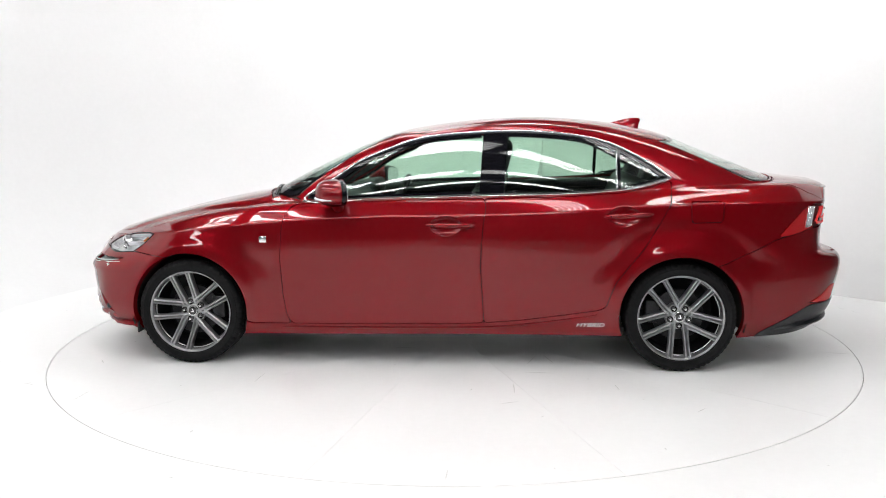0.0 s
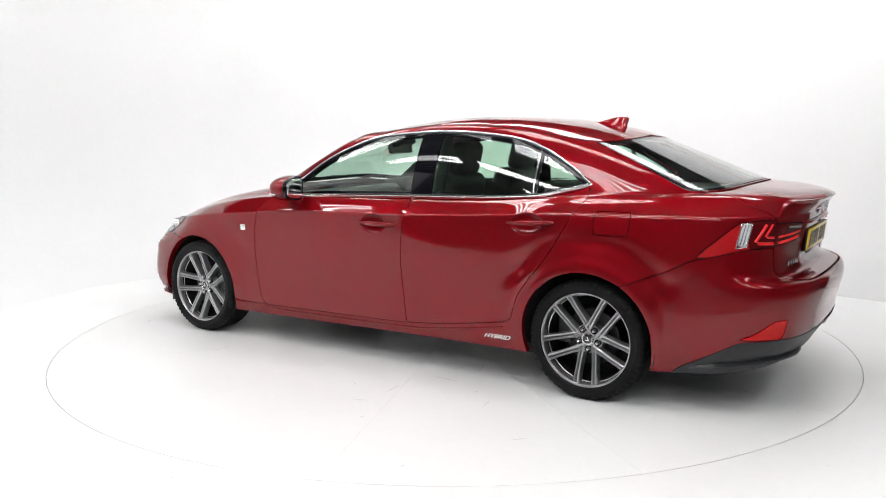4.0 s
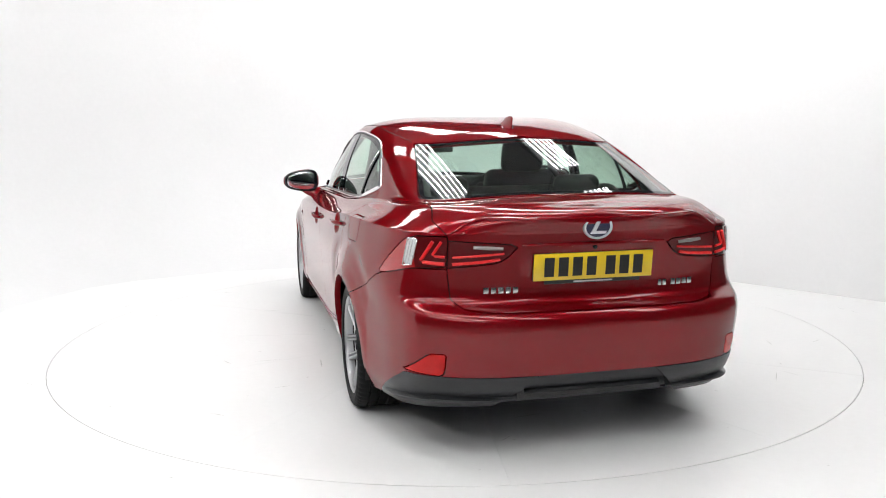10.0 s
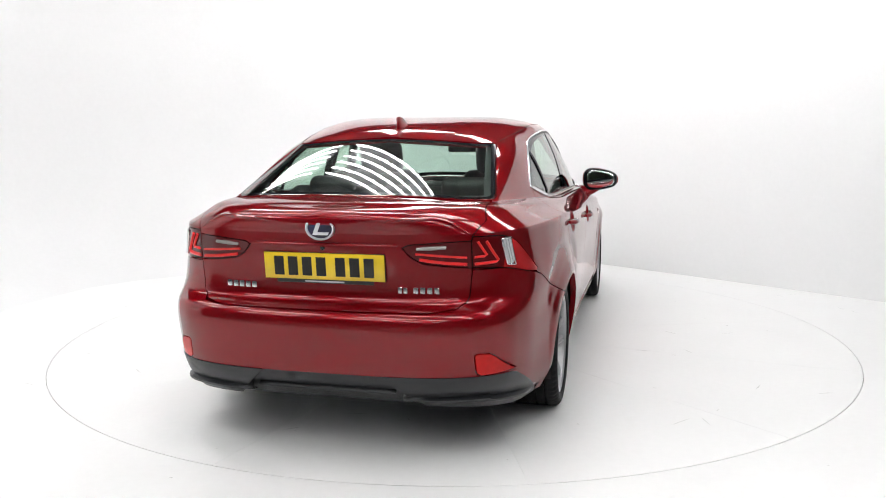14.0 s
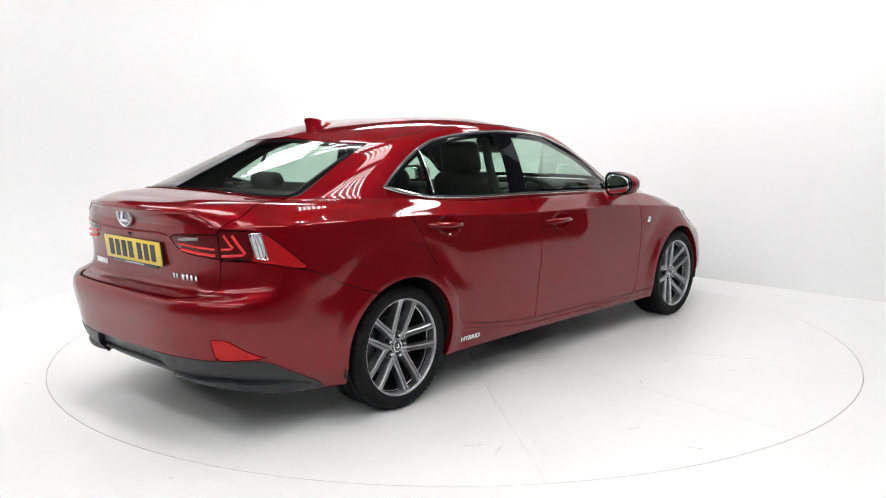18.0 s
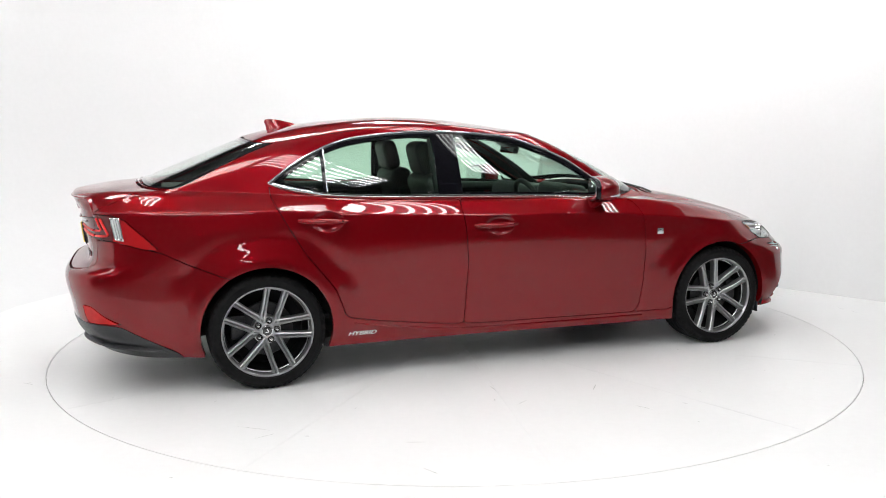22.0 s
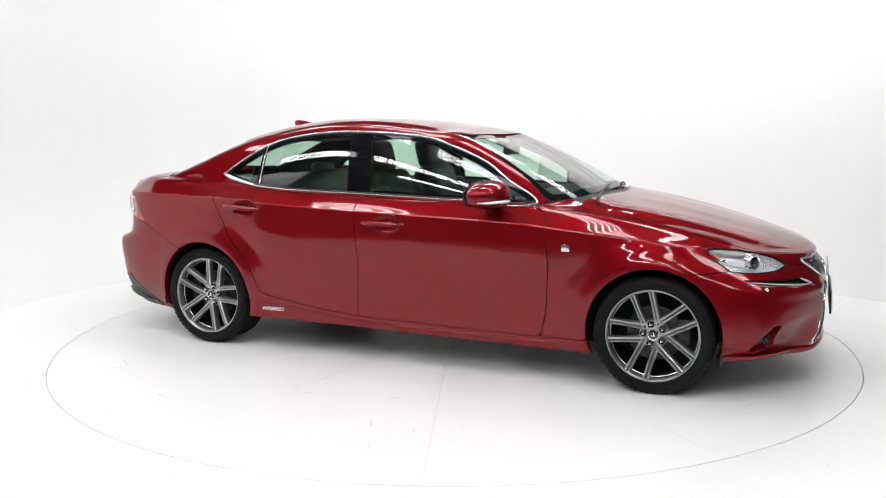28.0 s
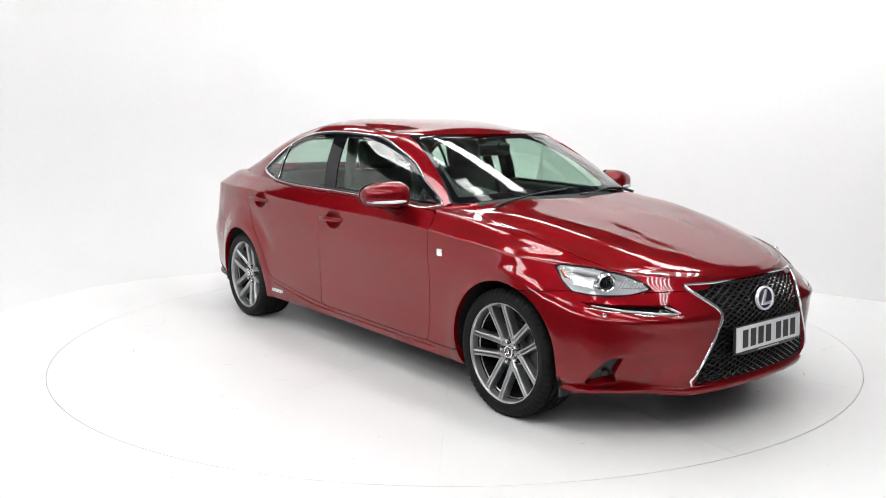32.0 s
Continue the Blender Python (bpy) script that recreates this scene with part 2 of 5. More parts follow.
def studio():
    c45 = math.sqrt(.5)
    # floor sheet with the turntable's well cut out of it
    n = 144
    bm = bmesh.new()
    inner = [bm.verts.new(((TABLE_R + 0.002) * math.cos(2 * math.pi * i / n), (TABLE_R + 0.002) * math.sin(2 * math.pi * i / n), 0)) for i in range(n)]
    outer = []
    for i in range(n):
        a = 2 * math.pi * i / n
        r = 5.0
        if math.sin(a) < 0:
            r = min(r, 3.6 / -math.sin(a))
        outer.append(bm.verts.new((r * math.cos(a), r * math.sin(a), 0)))
    low = [bm.verts.new((v.co.x, v.co.y, -0.03)) for v in inner]
    for i in range(n):
        k = (i + 1) % n
        bm.faces.new((inner[i], outer[i], outer[k], inner[k]))
        bm.faces.new((low[i], inner[i], inner[k], low[k]))
    tagged(part("floor", smooth(bm), WHITE_FLOOR), "smooth white painted studio floor", "floor", kind="structure")
    tagged(part("hall_floor", box(15, 18.5, 0.1, (-.25, -3, -0.085)), DARK_FLOOR), "bare grey floor of the hall", "floor", kind="structure")
    tagged(part("turntable_groove", lathe([(0.01, -0.024), (TABLE_R + 0.03, -0.024)], 144, "z"), GROOVE),
           "grey dirty groove round the turntable", "groove", kind="structure")
    # white cyclorama: a straight wall that runs into one swept up out of the floor
    right = [(3.85, 0.43), (3.34, 0.93), (2.69, 1.58), (2.0, 2.28), (1.47, 2.81), (0.93, 3.35)]
    wall_run("wall_east", right[::-1], 3.0, 0.15, WHITE_WALL)
    left = [(-4.75, -2.6), (-4.75, -1.0), (-4.75, 0.4), (-4.72, 1.05), (-4.55, 1.65), (-4.3, 2.3), (-3.75, 2.95), (-2.8, 3.6), (-1.8, 3.95), (-0.9, 4.07), (-0.35, 4.03), (0.1, 3.90), (0.42, 3.77), (0.68, 3.575), (0.95, 3.3275)]
    wall_run("wall_west", left, 3.0, 0.15, WHITE_COVE, cove=1.35, cove_n=18)
    # the dark hall round the studio
    for nm, (x0, y0), (x1, y1) in (("wall_south", (7, -12), (-7.5, -12)), ("wall_hall_west", (-7.5, -12), (-7.5, 6)), ("wall_hall_east", (7, 6), (7, -12)),
                                   ("wall_hall_north", (-7.5, 6), (7, 6))):
        w = wall_run(nm, [(x0, y0), (x1, y1)], 4.2, 0.15, DARK_ROOM)
        tagged(w, "dark grey hall wall", "wall")
    # ribbed ceiling sheets that run along the rows of lamps
    sheets = [box(16, 20, 0.10, (0, -3, 4.31))]
    for i in range(-16, 17):
        sheets.append(box(20, .035, .06, (.2 + c45 * .5 * i, -3 + c45 * .5 * i, 4.24), 0, pose(0, 0, 0, 0, 0, -45)))
    c = part("ceiling", join(*sheets), CEILING)
    tagged(c, "grey ribbed hall ceiling above the lamps", "ceiling", kind="structure")


def tube_bank(m, tubes=6, length=1.55, pitch=0.085):
    bank = tagged(new("fluorescent_light_bank"), "bank of parallel white fluorescent tubes hung overhead", "lamp", "overhead light banks")
    part("housing", box(length + 0.1, pitch * tubes + 0.06, 0.05, (0, 0, 0.06), 0.008), FIXTURE, bank)
    for i in range(tubes):
        y = (i - (tubes - 1) / 2) * pitch
        part("tube", moved(lathe([(0.001, -length / 2), (0.013, -length / 2), (0.013, length / 2), (0.001, length / 2)], 6, "x"), Matrix.Translation((0, y, 0))), TUBE, bank)
    for x in (-length * .4, length * .4):
        part("hanger", tube([(x, 0, .08), (x, 0, 4.21 - m.translation.z)], .006, 6), STEEL, bank)
    bank.matrix_world = m
    return bank


# rows of banks parallel to the straight wall: (distance across the room, distances along the row)
# the -6.1 row is out of view, added to brighten floor and car sides
LIGHT_ROWS = ((1.72, (-2.45, -.55, 1.35)), (-.10, (-2.9, -1.0, .9, 2.8, 4.7)), (-2.1, (-2.6, -.7, 1.2, 3.1, 5.0)), (-4.1, (-1.6, .3, 2.2, 4.1)), (-6.1, (.6, 2.5, 4.4, 6.3)))


def lights():
    c = math.sqrt(.5)
    poses = [pose(c * (n + d), c * (n - d), 3.55, 0, 0, -45) for n, ds in LIGHT_ROWS for d in ds]
    first = tube_bank(poses[0])
    for m in poses[1:]:
        copy_thing(first, m)


studio()
lights()


def turntable():
    """Twelve white sectors round a hub, with fine seams between them."""
    t = tagged(new("turntable"), "round white turntable of twelve sectors set flush in the floor", "turntable")
    r0, r1, n = 0.30, TABLE_R - 0.002, 12
    g = 0.0005
    for k in range(12):
        a0, a1 = radians(20.1 + 30 * k), radians(50.1 + 30 * k)
        bm = bmesh.new()
        top, low = [], []
        ring_pts = [(r1, a0 + g / r1 + (a1 - a0 - 2 * g / r1) * i / n) for i in range(n + 1)] + [(r0, a1 - g / r0 - (a1 - a0 - 2 * g / r0) * i / 4) for i in range(5)]
        top = [bm.verts.new((r * math.cos(a), r * math.sin(a), 0)) for r, a in ring_pts]
        low = [bm.verts.new((v.co.x, v.co.y, -0.02)) for v in top]
        bm.faces.new(top)
        m = len(top)
        for i in range(m):
            bm.faces.new((top[i], low[i], low[(i + 1) % m], top[(i + 1) % m]))
        bmesh.ops.recalc_face_normals(bm, faces=bm.faces)
        part("sector", bm, WHITE_FLOOR, t)
    part("hub_plate", lathe([(0.0005, 0.0), (r0 - .0015, 0.0), (r0 - .0015, -.02)], 48, "z"), WHITE_FLOOR, t)
    rnd = random.Random(5)
    bm = bmesh.new()
    for i in range(70):
        a, r = rnd.uniform(0, 6.283), 2.4 * math.sqrt(rnd.random())
        x, y, d, ln, w = r * math.cos(a), r * math.sin(a), rnd.uniform(0, 3.14), rnd.choice((.006, .01, .014, .05, .09)), rnd.uniform(.002, .004)
        c, s = math.cos(d), math.sin(d)
        bm.faces.new([bm.verts.new((x + u * c * ln - v * s * w, y + u * s * ln + v * c * w, .0006)) for u, v in ((-1, 0), (-.3, -1), (.6, -.8), (1, .1), (.2, 1), (-.6, .7))])
    tagged(part("scuff_marks", bm, SCUFF, t, "faint grey scuffs on the white paint"), kind="stuff")
    return t


TABLE = turntable()


def floor_scuffs():
    rnd = random.Random(9)
    bm = bmesh.new()
    for i in range(60):
        a, r = rnd.uniform(0, 6.283), rnd.uniform(2.55, 3.3)
        x, y, d, ln, w = r * math.cos(a), r * math.sin(a), rnd.uniform(0, 3.14), rnd.choice((.005, .008, .012, .04)), rnd.uniform(.002, .004)
        c, s = math.cos(d), math.sin(d)
        bm.faces.new([bm.verts.new((x + u * c * ln - v * s * w, y + u * s * ln + v * c * w, .0006)) for u, v in ((-1, 0), (-.3, -1), (.6, -.8), (1, .1), (.2, 1), (-.6, .7))])
    tagged(part("floor_scuffs", bm, SCUFF), "faint grey scuffs on the white floor", "scuffs", kind="stuff")


floor_scuffs()


# ---- the car's shell: rings swept round the body, from the sill up to the roof ----
NA, N1, N2, N3 = 26, 44, 34, 40


def ring(nose, tail, width, height):
    """One ring's left half, from the nose round the side to the tail. nose, tail: (end x, x where the corner starts, roundness);
    width, height: keys along x."""
    w, z = pchip(width), pchip(height)
    (xf, cf, pf), (xr, cr, pr) = nose, tail
    xs, ks = [], []
    for i in range(NA):
        a = math.pi / 2 * (1 - i / NA)
        xs.append(cf + (xf - cf) * math.sin(a) ** (2 / pf))
        ks.append(max(math.cos(a), 0.0) ** (2 / pf) if i else 0.0)
    side = list(np.linspace(cf, 0.0, N1, endpoint=False)) + list(np.linspace(0.0, -1.0, N2, endpoint=False)) + list(np.linspace(-1.0, cr, N3))
    xs += side
    ks += [1.0] * len(side)
    for i in range(1, NA + 1):
        a = math.pi / 2 * i / NA
        xs.append(cr + (xr - cr) * math.sin(a) ** (2 / pr))
        ks.append(max(math.cos(a), 0.0) ** (2 / pr) if i < NA else 0.0)
    xs = np.array(xs)
    return np.stack([xs, w(xs) * np.array(ks), z(xs)], -1)


RINGS = {
    "underside": ring((2.19, 1.5, 2.6), (-2.27, -1.8, 3.4), [(1.7, .80), (1.05, .84), (0, .835), (-1.05, .85), (-1.7, .81), (-1.9, .77), (-2.1, .74)],
                      [(2.25, .20), (1.7, .185), (1.05, .178), (-1.05, .198), (-1.7, .188), (-1.95, .196), (-2.3, .24)]),
    "sill": ring((2.215, 1.5, 2.7), (-2.35, -1.8, 3.4), [(1.7, .862), (1.05, .868), (0, .856), (-1.0, .868), (-1.7, .850), (-1.9, .81), (-2.1, .775)],
                 [(2.25, .28), (1.05, .25), (0, .255), (-1.05, .27), (-1.8, .27), (-2.3, .32)]),
    "low": ring((2.22, 1.5, 2.7), (-2.385, -1.8, 3.4), [(1.7, .878), (1.4, .897), (.7, .876), (0, .8705), (-.8, .884), (-1.4, .905), (-1.7, .872), (-1.9, .83), (-2.1, .80)],
                [(2.25, .42), (0, .42), (-2.3, .45)]),
    "waist": ring((2.21, 1.5, 2.5), (-2.393, -1.8, 3.4), [(1.7, .87), (1.4, .897), (.8, .888), (0, .885), (-.8, .895), (-1.4, .908), (-1.7, .874), (-1.9, .832), (-2.1, .80)],
                  [(2.25, .56), (1, .58), (-1, .60), (-1.9, .605), (-2.3, .630)]),
    "handle": ring((2.18, 1.45, 2.2), (-2.295, -1.8, 3.4), [(1.7, .848), (1.4, .888), (.8, .895), (0, .896), (-.8, .90), (-1.4, .903), (-1.7, .87), (-1.9, .83), (-2.1, .80)],
                   [(2.2, .63), (1.7, .665), (1, .715), (-1, .75), (-1.9, .72), (-2.1, .676), (-2.3, .657)]),
    "shoulder": ring((2.145, 1.4, 2.0), (-2.315, -1.8, 3.0), [(1.7, .80), (1.4, .86), (.8, .885), (0, .885), (-.8, .884), (-1.4, .868), (-1.7, .838), (-1.9, .803), (-2.1, .780)],
                     [(2.15, .69), (1.6, .76), (1.0, .825), (.5, .862), (-.3, .880), (-.9, .908), (-1.3, .938), (-1.9, .944), (-2.3, .938)]),
    "deck": ring((2.11, 1.35, 2.0), (-2.355, -1.85, 2.3), [(1.9, .64), (1.6, .745), (1.0, .80), (.5, .815), (-.3, .82), (-1.2, .80), (-1.8, .73), (-2.2, .67)],
                 [(2.1, .72), (1.6, .805), (1.0, .897), (.5, .935), (-.3, .95), (-1.2, .975), (-1.8, .995), (-2.1, 1.003), (-2.35, 1.013)]),
    "bonnet": ring((1.55, 0.9, 2.6), (-2.20, -1.8, 3.2), [(1.2, .72), (.9, .765), (.5, .79), (-.3, .797), (-1.2, .775), (-1.8, .69), (-2.2, .62)],
                   [(1.6, .878), (1.2, .905), (.9, .928), (.5, .948), (-.3, .962), (-1.2, .993), (-1.8, 1.022), (-2.1, 1.035), (-2.22, 1.05)]),
    "glass_foot": ring((1.03, .55, 3.2), (-2.02, -1.75, 3.6), [(.8, .735), (.3, .77), (-.3, .775), (-.9, .77), (-1.35, .73), (-1.75, .645), (-2.0, .59)],
                       [(1.02, .985), (.75, .942), (.3, .955), (-.3, .968), (-.9, .99), (-1.35, 1.02), (-1.8, 1.04), (-1.97, 1.048), (-2.02, 1.064)]),
    "glass_mid": ring((.67, .32, 3.4), (-1.70, -1.45, 3.6), [(.5, .675), (.2, .705), (-.3, .72), (-.9, .71), (-1.35, .65), (-1.7, .57)],
                      [(.67, 1.165), (.4, 1.135), (0, 1.17), (-.3, 1.18), (-.9, 1.185), (-1.4, 1.165), (-1.65, 1.17), (-1.7, 1.196)]),
    "roof_edge": ring((.27, .08, 3.6), (-1.40, -1.1, 3.6), [(.2, .575), (-.1, .61), (-.4, .627), (-.7, .62), (-1.1, .58), (-1.4, .53)],
                      [(.27, 1.325), (.1, 1.322), (-.1, 1.345), (-.4, 1.362), (-.7, 1.357), (-1.05, 1.322), (-1.25, 1.293), (-1.36, 1.298), (-1.4, 1.318)]),
    "roof": ring((.08, -.05, 3.6), (-1.2, -1.02, 4.0), [(0, .44), (-.5, .47), (-1.2, .43)],
                 [(.08, 1.378), (.05, 1.366), (-.05, 1.364), (-.3, 1.401), (-.6, 1.409), (-.95, 1.382), (-1.1, 1.347), (-1.17, 1.352), (-1.2, 1.368)]),
}
spine = RINGS["roof"].copy()
spine[:, 1] = 0
spine[:, 2] = pchip([(.08, 1.378), (-.25, 1.417), (-.6, 1.426), (-1.0, 1.400), (-1.2, 1.368)])(spine[:, 0])
RINGS["spine"] = spine
GROUPS = (("underside", "sill", "low", "waist", "handle", "shoulder"), ("shoulder", "deck", "bonnet", "glass_foot"),
          ("glass_foot", "glass_mid", "roof_edge", "roof", "spine"))
STEPS = (12, 14, 10)


def sweep_group(rows, nv):
    """Catmull-Rom through a group of rings, nv steps to each gap."""
    P = np.stack(rows)
    k = len(P)
    T = np.empty_like(P)
    ln = np.maximum(np.linalg.norm(np.diff(P, axis=0), axis=-1, keepdims=True), 1e-4)
    d = np.diff(P, axis=0) / ln
    for i in range(1, k - 1):
        T[i] = (d[i - 1] * ln[i] + d[i] * ln[i - 1]) / (ln[i] + ln[i - 1])
    T[0], T[-1] = d[0], d[-1]
    out = []
    for i in range(k - 1):
        for j in range(nv):
            t = j / nv
            a = np.minimum(ln[i], 1.8 * ln[max(i - 1, 0)]) if i else ln[i]
            b = np.minimum(ln[i], 1.8 * ln[i + 1]) if i + 1 < k - 1 else ln[i]
            out.append((2 * t**3 - 3 * t**2 + 1) * P[i] + (t**3 - 2 * t**2 + t) * a * T[i] + (-2 * t**3 + 3 * t**2) * P[i + 1] + (t**3 - t**2) * b * T[i + 1])
    out.append(P[-1])
    return out


class Sheet:
    """A surface in pieces: places, normals, tags (station along the ring, ring number) and faces."""

    def __init__(self, co, no, tag, faces):
        self.co, self.no, self.tag, self.faces = co, no, tag, faces

    def cut(self, f):
        """Splits along f = 0; gives the part where f < 0 and the rest."""
        val = f(self)
        co, no, tag = list(self.co), list(self.no), list(self.tag)
        ins, outs, made = [], [], {}

        def mid(a, b):
            k = (a, b) if a < b else (b, a)
            if k not in made:
                t = val[a] / (val[a] - val[b])
                made[k] = len(co)
                co.append(self.co[a] + t * (self.co[b] - self.co[a]))
                n = self.no[a] + t * (self.no[b] - self.no[a])
                no.append(n / max(np.linalg.norm(n), 1e-9))
                tag.append(self.tag[a] + t * (self.tag[b] - self.tag[a]))
            return made[k]
        neg = val < 0
        for fc in self.faces:
            c = sum(bool(neg[i]) for i in fc)
            if c == len(fc):
                ins.append(fc)
            elif c == 0:
                outs.append(fc)
            else:
                a, b = [], []
                for i, k in zip(fc, fc[1:] + fc[:1]):
                    (a if neg[i] else b).append(i)
                    if neg[i] != neg[k]:
                        m = mid(i, k)
                        a.append(m)
                        b.append(m)
                if len(a) > 2:
                    ins.append(tuple(a))
                if len(b) > 2:
                    outs.append(tuple(b))
        co, no, tag = np.array(co), np.array(no), np.array(tag)
        return Sheet(co, no, tag, ins).clean(), Sheet(co, no, tag, outs).clean()

    def clean(self):
        used = sorted({i for f in self.faces for i in f})
        m = {k: i for i, k in enumerate(used)}
        if not used:
            return Sheet(np.zeros((0, 3)), np.zeros((0, 3)), np.zeros((0, 2)), [])
        return Sheet(self.co[used], self.no[used], self.tag[used], [tuple(m[i] for i in f) for f in self.faces])

    def keep(self, f):
        return self.cut(f)[0]

    def mirrored(self):
        s = np.array((1, -1, 1))
        return Sheet(self.co * s, self.no * s, self.tag.copy(), [f[::-1] for f in self.faces])

    def plus(self, o):
        k = len(self.co)
        return Sheet(np.concatenate([self.co, o.co]), np.concatenate([self.no, o.no]), np.concatenate([self.tag, o.tag]),
                     list(self.faces) + [tuple(i + k for i in f) for f in o.faces])

    def both(self):
        return self.plus(self.mirrored())

    def shifted(self, d):
        return Sheet(self.co + self.no * d, self.no, self.tag, self.faces)

    def link(self, name, material, parent, label="", lip=0.012, extra=None):
        """Links the sheet as one mesh whose free edges turn inward by lip."""
        # weld the seam along the middle
        key, idx, remap = {}, [], []
        for i, p in enumerate(self.co):
            k = (round(p[0], 5), round(p[1], 5), round(p[2], 5)) if abs(p[1]) < 1e-5 else ("n", i)
            if k not in key:
                key[k] = len(idx)
                idx.append(i)
            remap.append(key[k])
        co, no = self.co[idx].copy(), self.no[idx].copy()
        faces = []
        for f in self.faces:
            g = []
            for i in f:
                if not g or g[-1] != remap[i]:
                    g.append(remap[i])
            if len(g) > 1 and g[0] == g[-1]:
                g.pop()
            if len(set(g)) > 2:
                faces.append(tuple(g))
        mid = [i for i in range(len(co)) if abs(co[i][1]) < 1e-5]
        for i in mid:
            no[i][1] = 0
            no[i] /= max(np.linalg.norm(no[i]), 1e-9)
        nsmooth = len(faces)
        if lip > 0:
            edge = {}
            for f in faces:
                for a, b in zip(f, f[1:] + f[:1]):
                    edge[(a, b)] = edge.get((a, b), 0) + 1
            free = [(a, b) for (a, b) in edge if (b, a) not in edge]
            ends = sorted({i for e in free for i in e})
            top = {v: len(co) + i for i, v in enumerate(ends)}
            low = {v: len(co) + len(ends) + i for i, v in enumerate(ends)}
            co = np.concatenate([co, co[ends], co[ends] - no[ends] * lip]) if ends else co
            faces += [(top[b], top[a], low[a], low[b]) for a, b in free]
        me = bpy.data.meshes.new(name)
        me.from_pydata([tuple(p) for p in co], [], faces)
        me.polygons.foreach_set("use_smooth", [i < nsmooth for i in range(len(me.polygons))])
        me.materials.append(material)
        me.update()
        me.validate()
        flat = [tuple(v) for v in no] + [(0.0, 0.0, 0.0)] * (len(me.vertices) - len(no))
        me.normals_split_custom_set_from_vertices(flat)
        ob = new(name, me)
        if parent is not None:
            ob.parent = parent
        if label:
            tagged(ob, label)
        return ob


ROOF_TERMS = [(i, j) for i in range(6) for j in (0, 2, 4) if i + j < 7]


def make_shell():
    lines, tags = [], []
    base = 0
    for g, nv in zip(GROUPS, STEPS):
        rows = sweep_group([RINGS[r] for r in g], nv)
        for i, r in enumerate(rows):
            if i or not lines:
                tags.append(base + i / nv)
                lines.append(r)
        base += len(g) - 1
    G = np.stack(lines)
    nv, ns = G.shape[:2]
    # hollow beside the grille and the keel line over it
    fx = (G[..., 0] > 1.7) * np.clip((G[..., 1] - 0.1) / 0.2, 0, 1)
    hollow = 0.040 * np.exp(-((G[..., 1] - 0.58) / 0.12) ** 2 - ((G[..., 2] - 0.37) / 0.085) ** 2)
    keel = 0.016 * np.exp(-((G[..., 1] - 0.56) / 0.22) ** 2 - ((G[..., 2] - 0.545) / 0.030) ** 2)
    corner = 0.018 * np.exp(-((G[..., 1] - 0.80) / 0.06) ** 2 - ((G[..., 2] - 0.36) / 0.16) ** 2) * (G[..., 0] > 1.74)
    G[..., 0] += fx * (keel - .45 * hollow + corner)
    G[..., 1] += fx * (0.4 * keel - .25 * hollow)
    # undercut below a crease that runs from the fog lamp to the grille
    ay = G[..., 1]
    step = lambda a, b: (lambda q: q * q * (3 - 2 * q))(np.clip((ay - a) / (b - a), 0, 1))
    under = np.clip((.405 - .05 * (ay - .6) - G[..., 2]) / .14, 0, 1) * (G[..., 0] > 1.7) * step(.44, .57) * (1 - step(.70, .80))
    G[..., 0] -= .070 * under
    # rolled lips round the wheel arches
    for cx, lift in ((1.4, 0.010), (-1.4, 0.012)):
        r = np.hypot(G[..., 0] - cx, G[..., 2] - 0.31)
        on = (G[..., 1] > 0.7) & (G[..., 2] < 0.80)
        q = np.clip((.435 - r) / .075, 0, 1)
        G[..., 1] += on * lift * q * q * (3 - 2 * q)
    # flared haunches: a soft hollow above each arch
    for cx, deep in ((1.4, 0.006), (-1.4, 0.011)):
        r = np.hypot(G[..., 0] - cx, G[..., 2] - 0.31)
        on = np.clip((G[..., 1] - 0.70) / 0.08, 0, 1) * np.clip((G[..., 2] - 0.50) / 0.12, 0, 1) * np.clip((0.88 - G[..., 2]) / 0.08, 0, 1)
        G[..., 1] += on * (-deep * np.exp(-((r - 0.50) / 0.055) ** 2))
    tg = np.array(tags)[:, None]
    # fair the rear pillars
    hold = np.clip((tg - 8.0) / .5, 0, 1) * np.clip((10.9 - tg) / .5, 0, 1) * np.clip((-.70 - G[..., 0]) / .25, 0, 1)
    side = np.clip((tg - 5.1) / .4, 0, 1) * np.clip((7.95 - tg) / .3, 0, 1) * np.clip((G[..., 0] + 2.06) / .15, 0, 1) * np.clip((1.98 - G[..., 0]) / .2, 0, 1) * (G[..., 1] > .2)
    hold = np.maximum(hold, .6 * side)
    for _ in range(60):
        mean = G.copy()
        mean[1:-1, 1:-1] = .25 * (G[2:, 1:-1] + G[:-2, 1:-1] + G[1:-1, 2:] + G[1:-1, :-2])
        G = G + (.8 * hold)[..., None] * (mean - G)
    # fair the roof panel into one even dome
    roof = np.broadcast_to(tg >= 10.0, G.shape[:2])
    terms = lambda x, y: np.stack([(x + .55) ** i * y ** j for i, j in ROOF_TERMS], -1)
    fit = np.linalg.lstsq(terms(G[roof][:, 0], G[roof][:, 1]), G[roof][:, 2], rcond=None)[0]
    even = terms(G[..., 0], G[..., 1]) @ fit
    k = np.clip((tg - 10.0) / 0.6, 0, 1)
    k = k * k * (3 - 2 * k)
    G[..., 2] = np.where(roof, G[..., 2] * (1 - k) + even * k, G[..., 2])
    # crease along each side of the bonnet
    x, y = G[..., 0], G[..., 1]
    d = y - (0.66 - 0.225 * (x - 0.98))
    swell = np.where(d < 0, np.exp(-(d / 0.17) ** 2), np.exp(-(d / 0.05) ** 2))
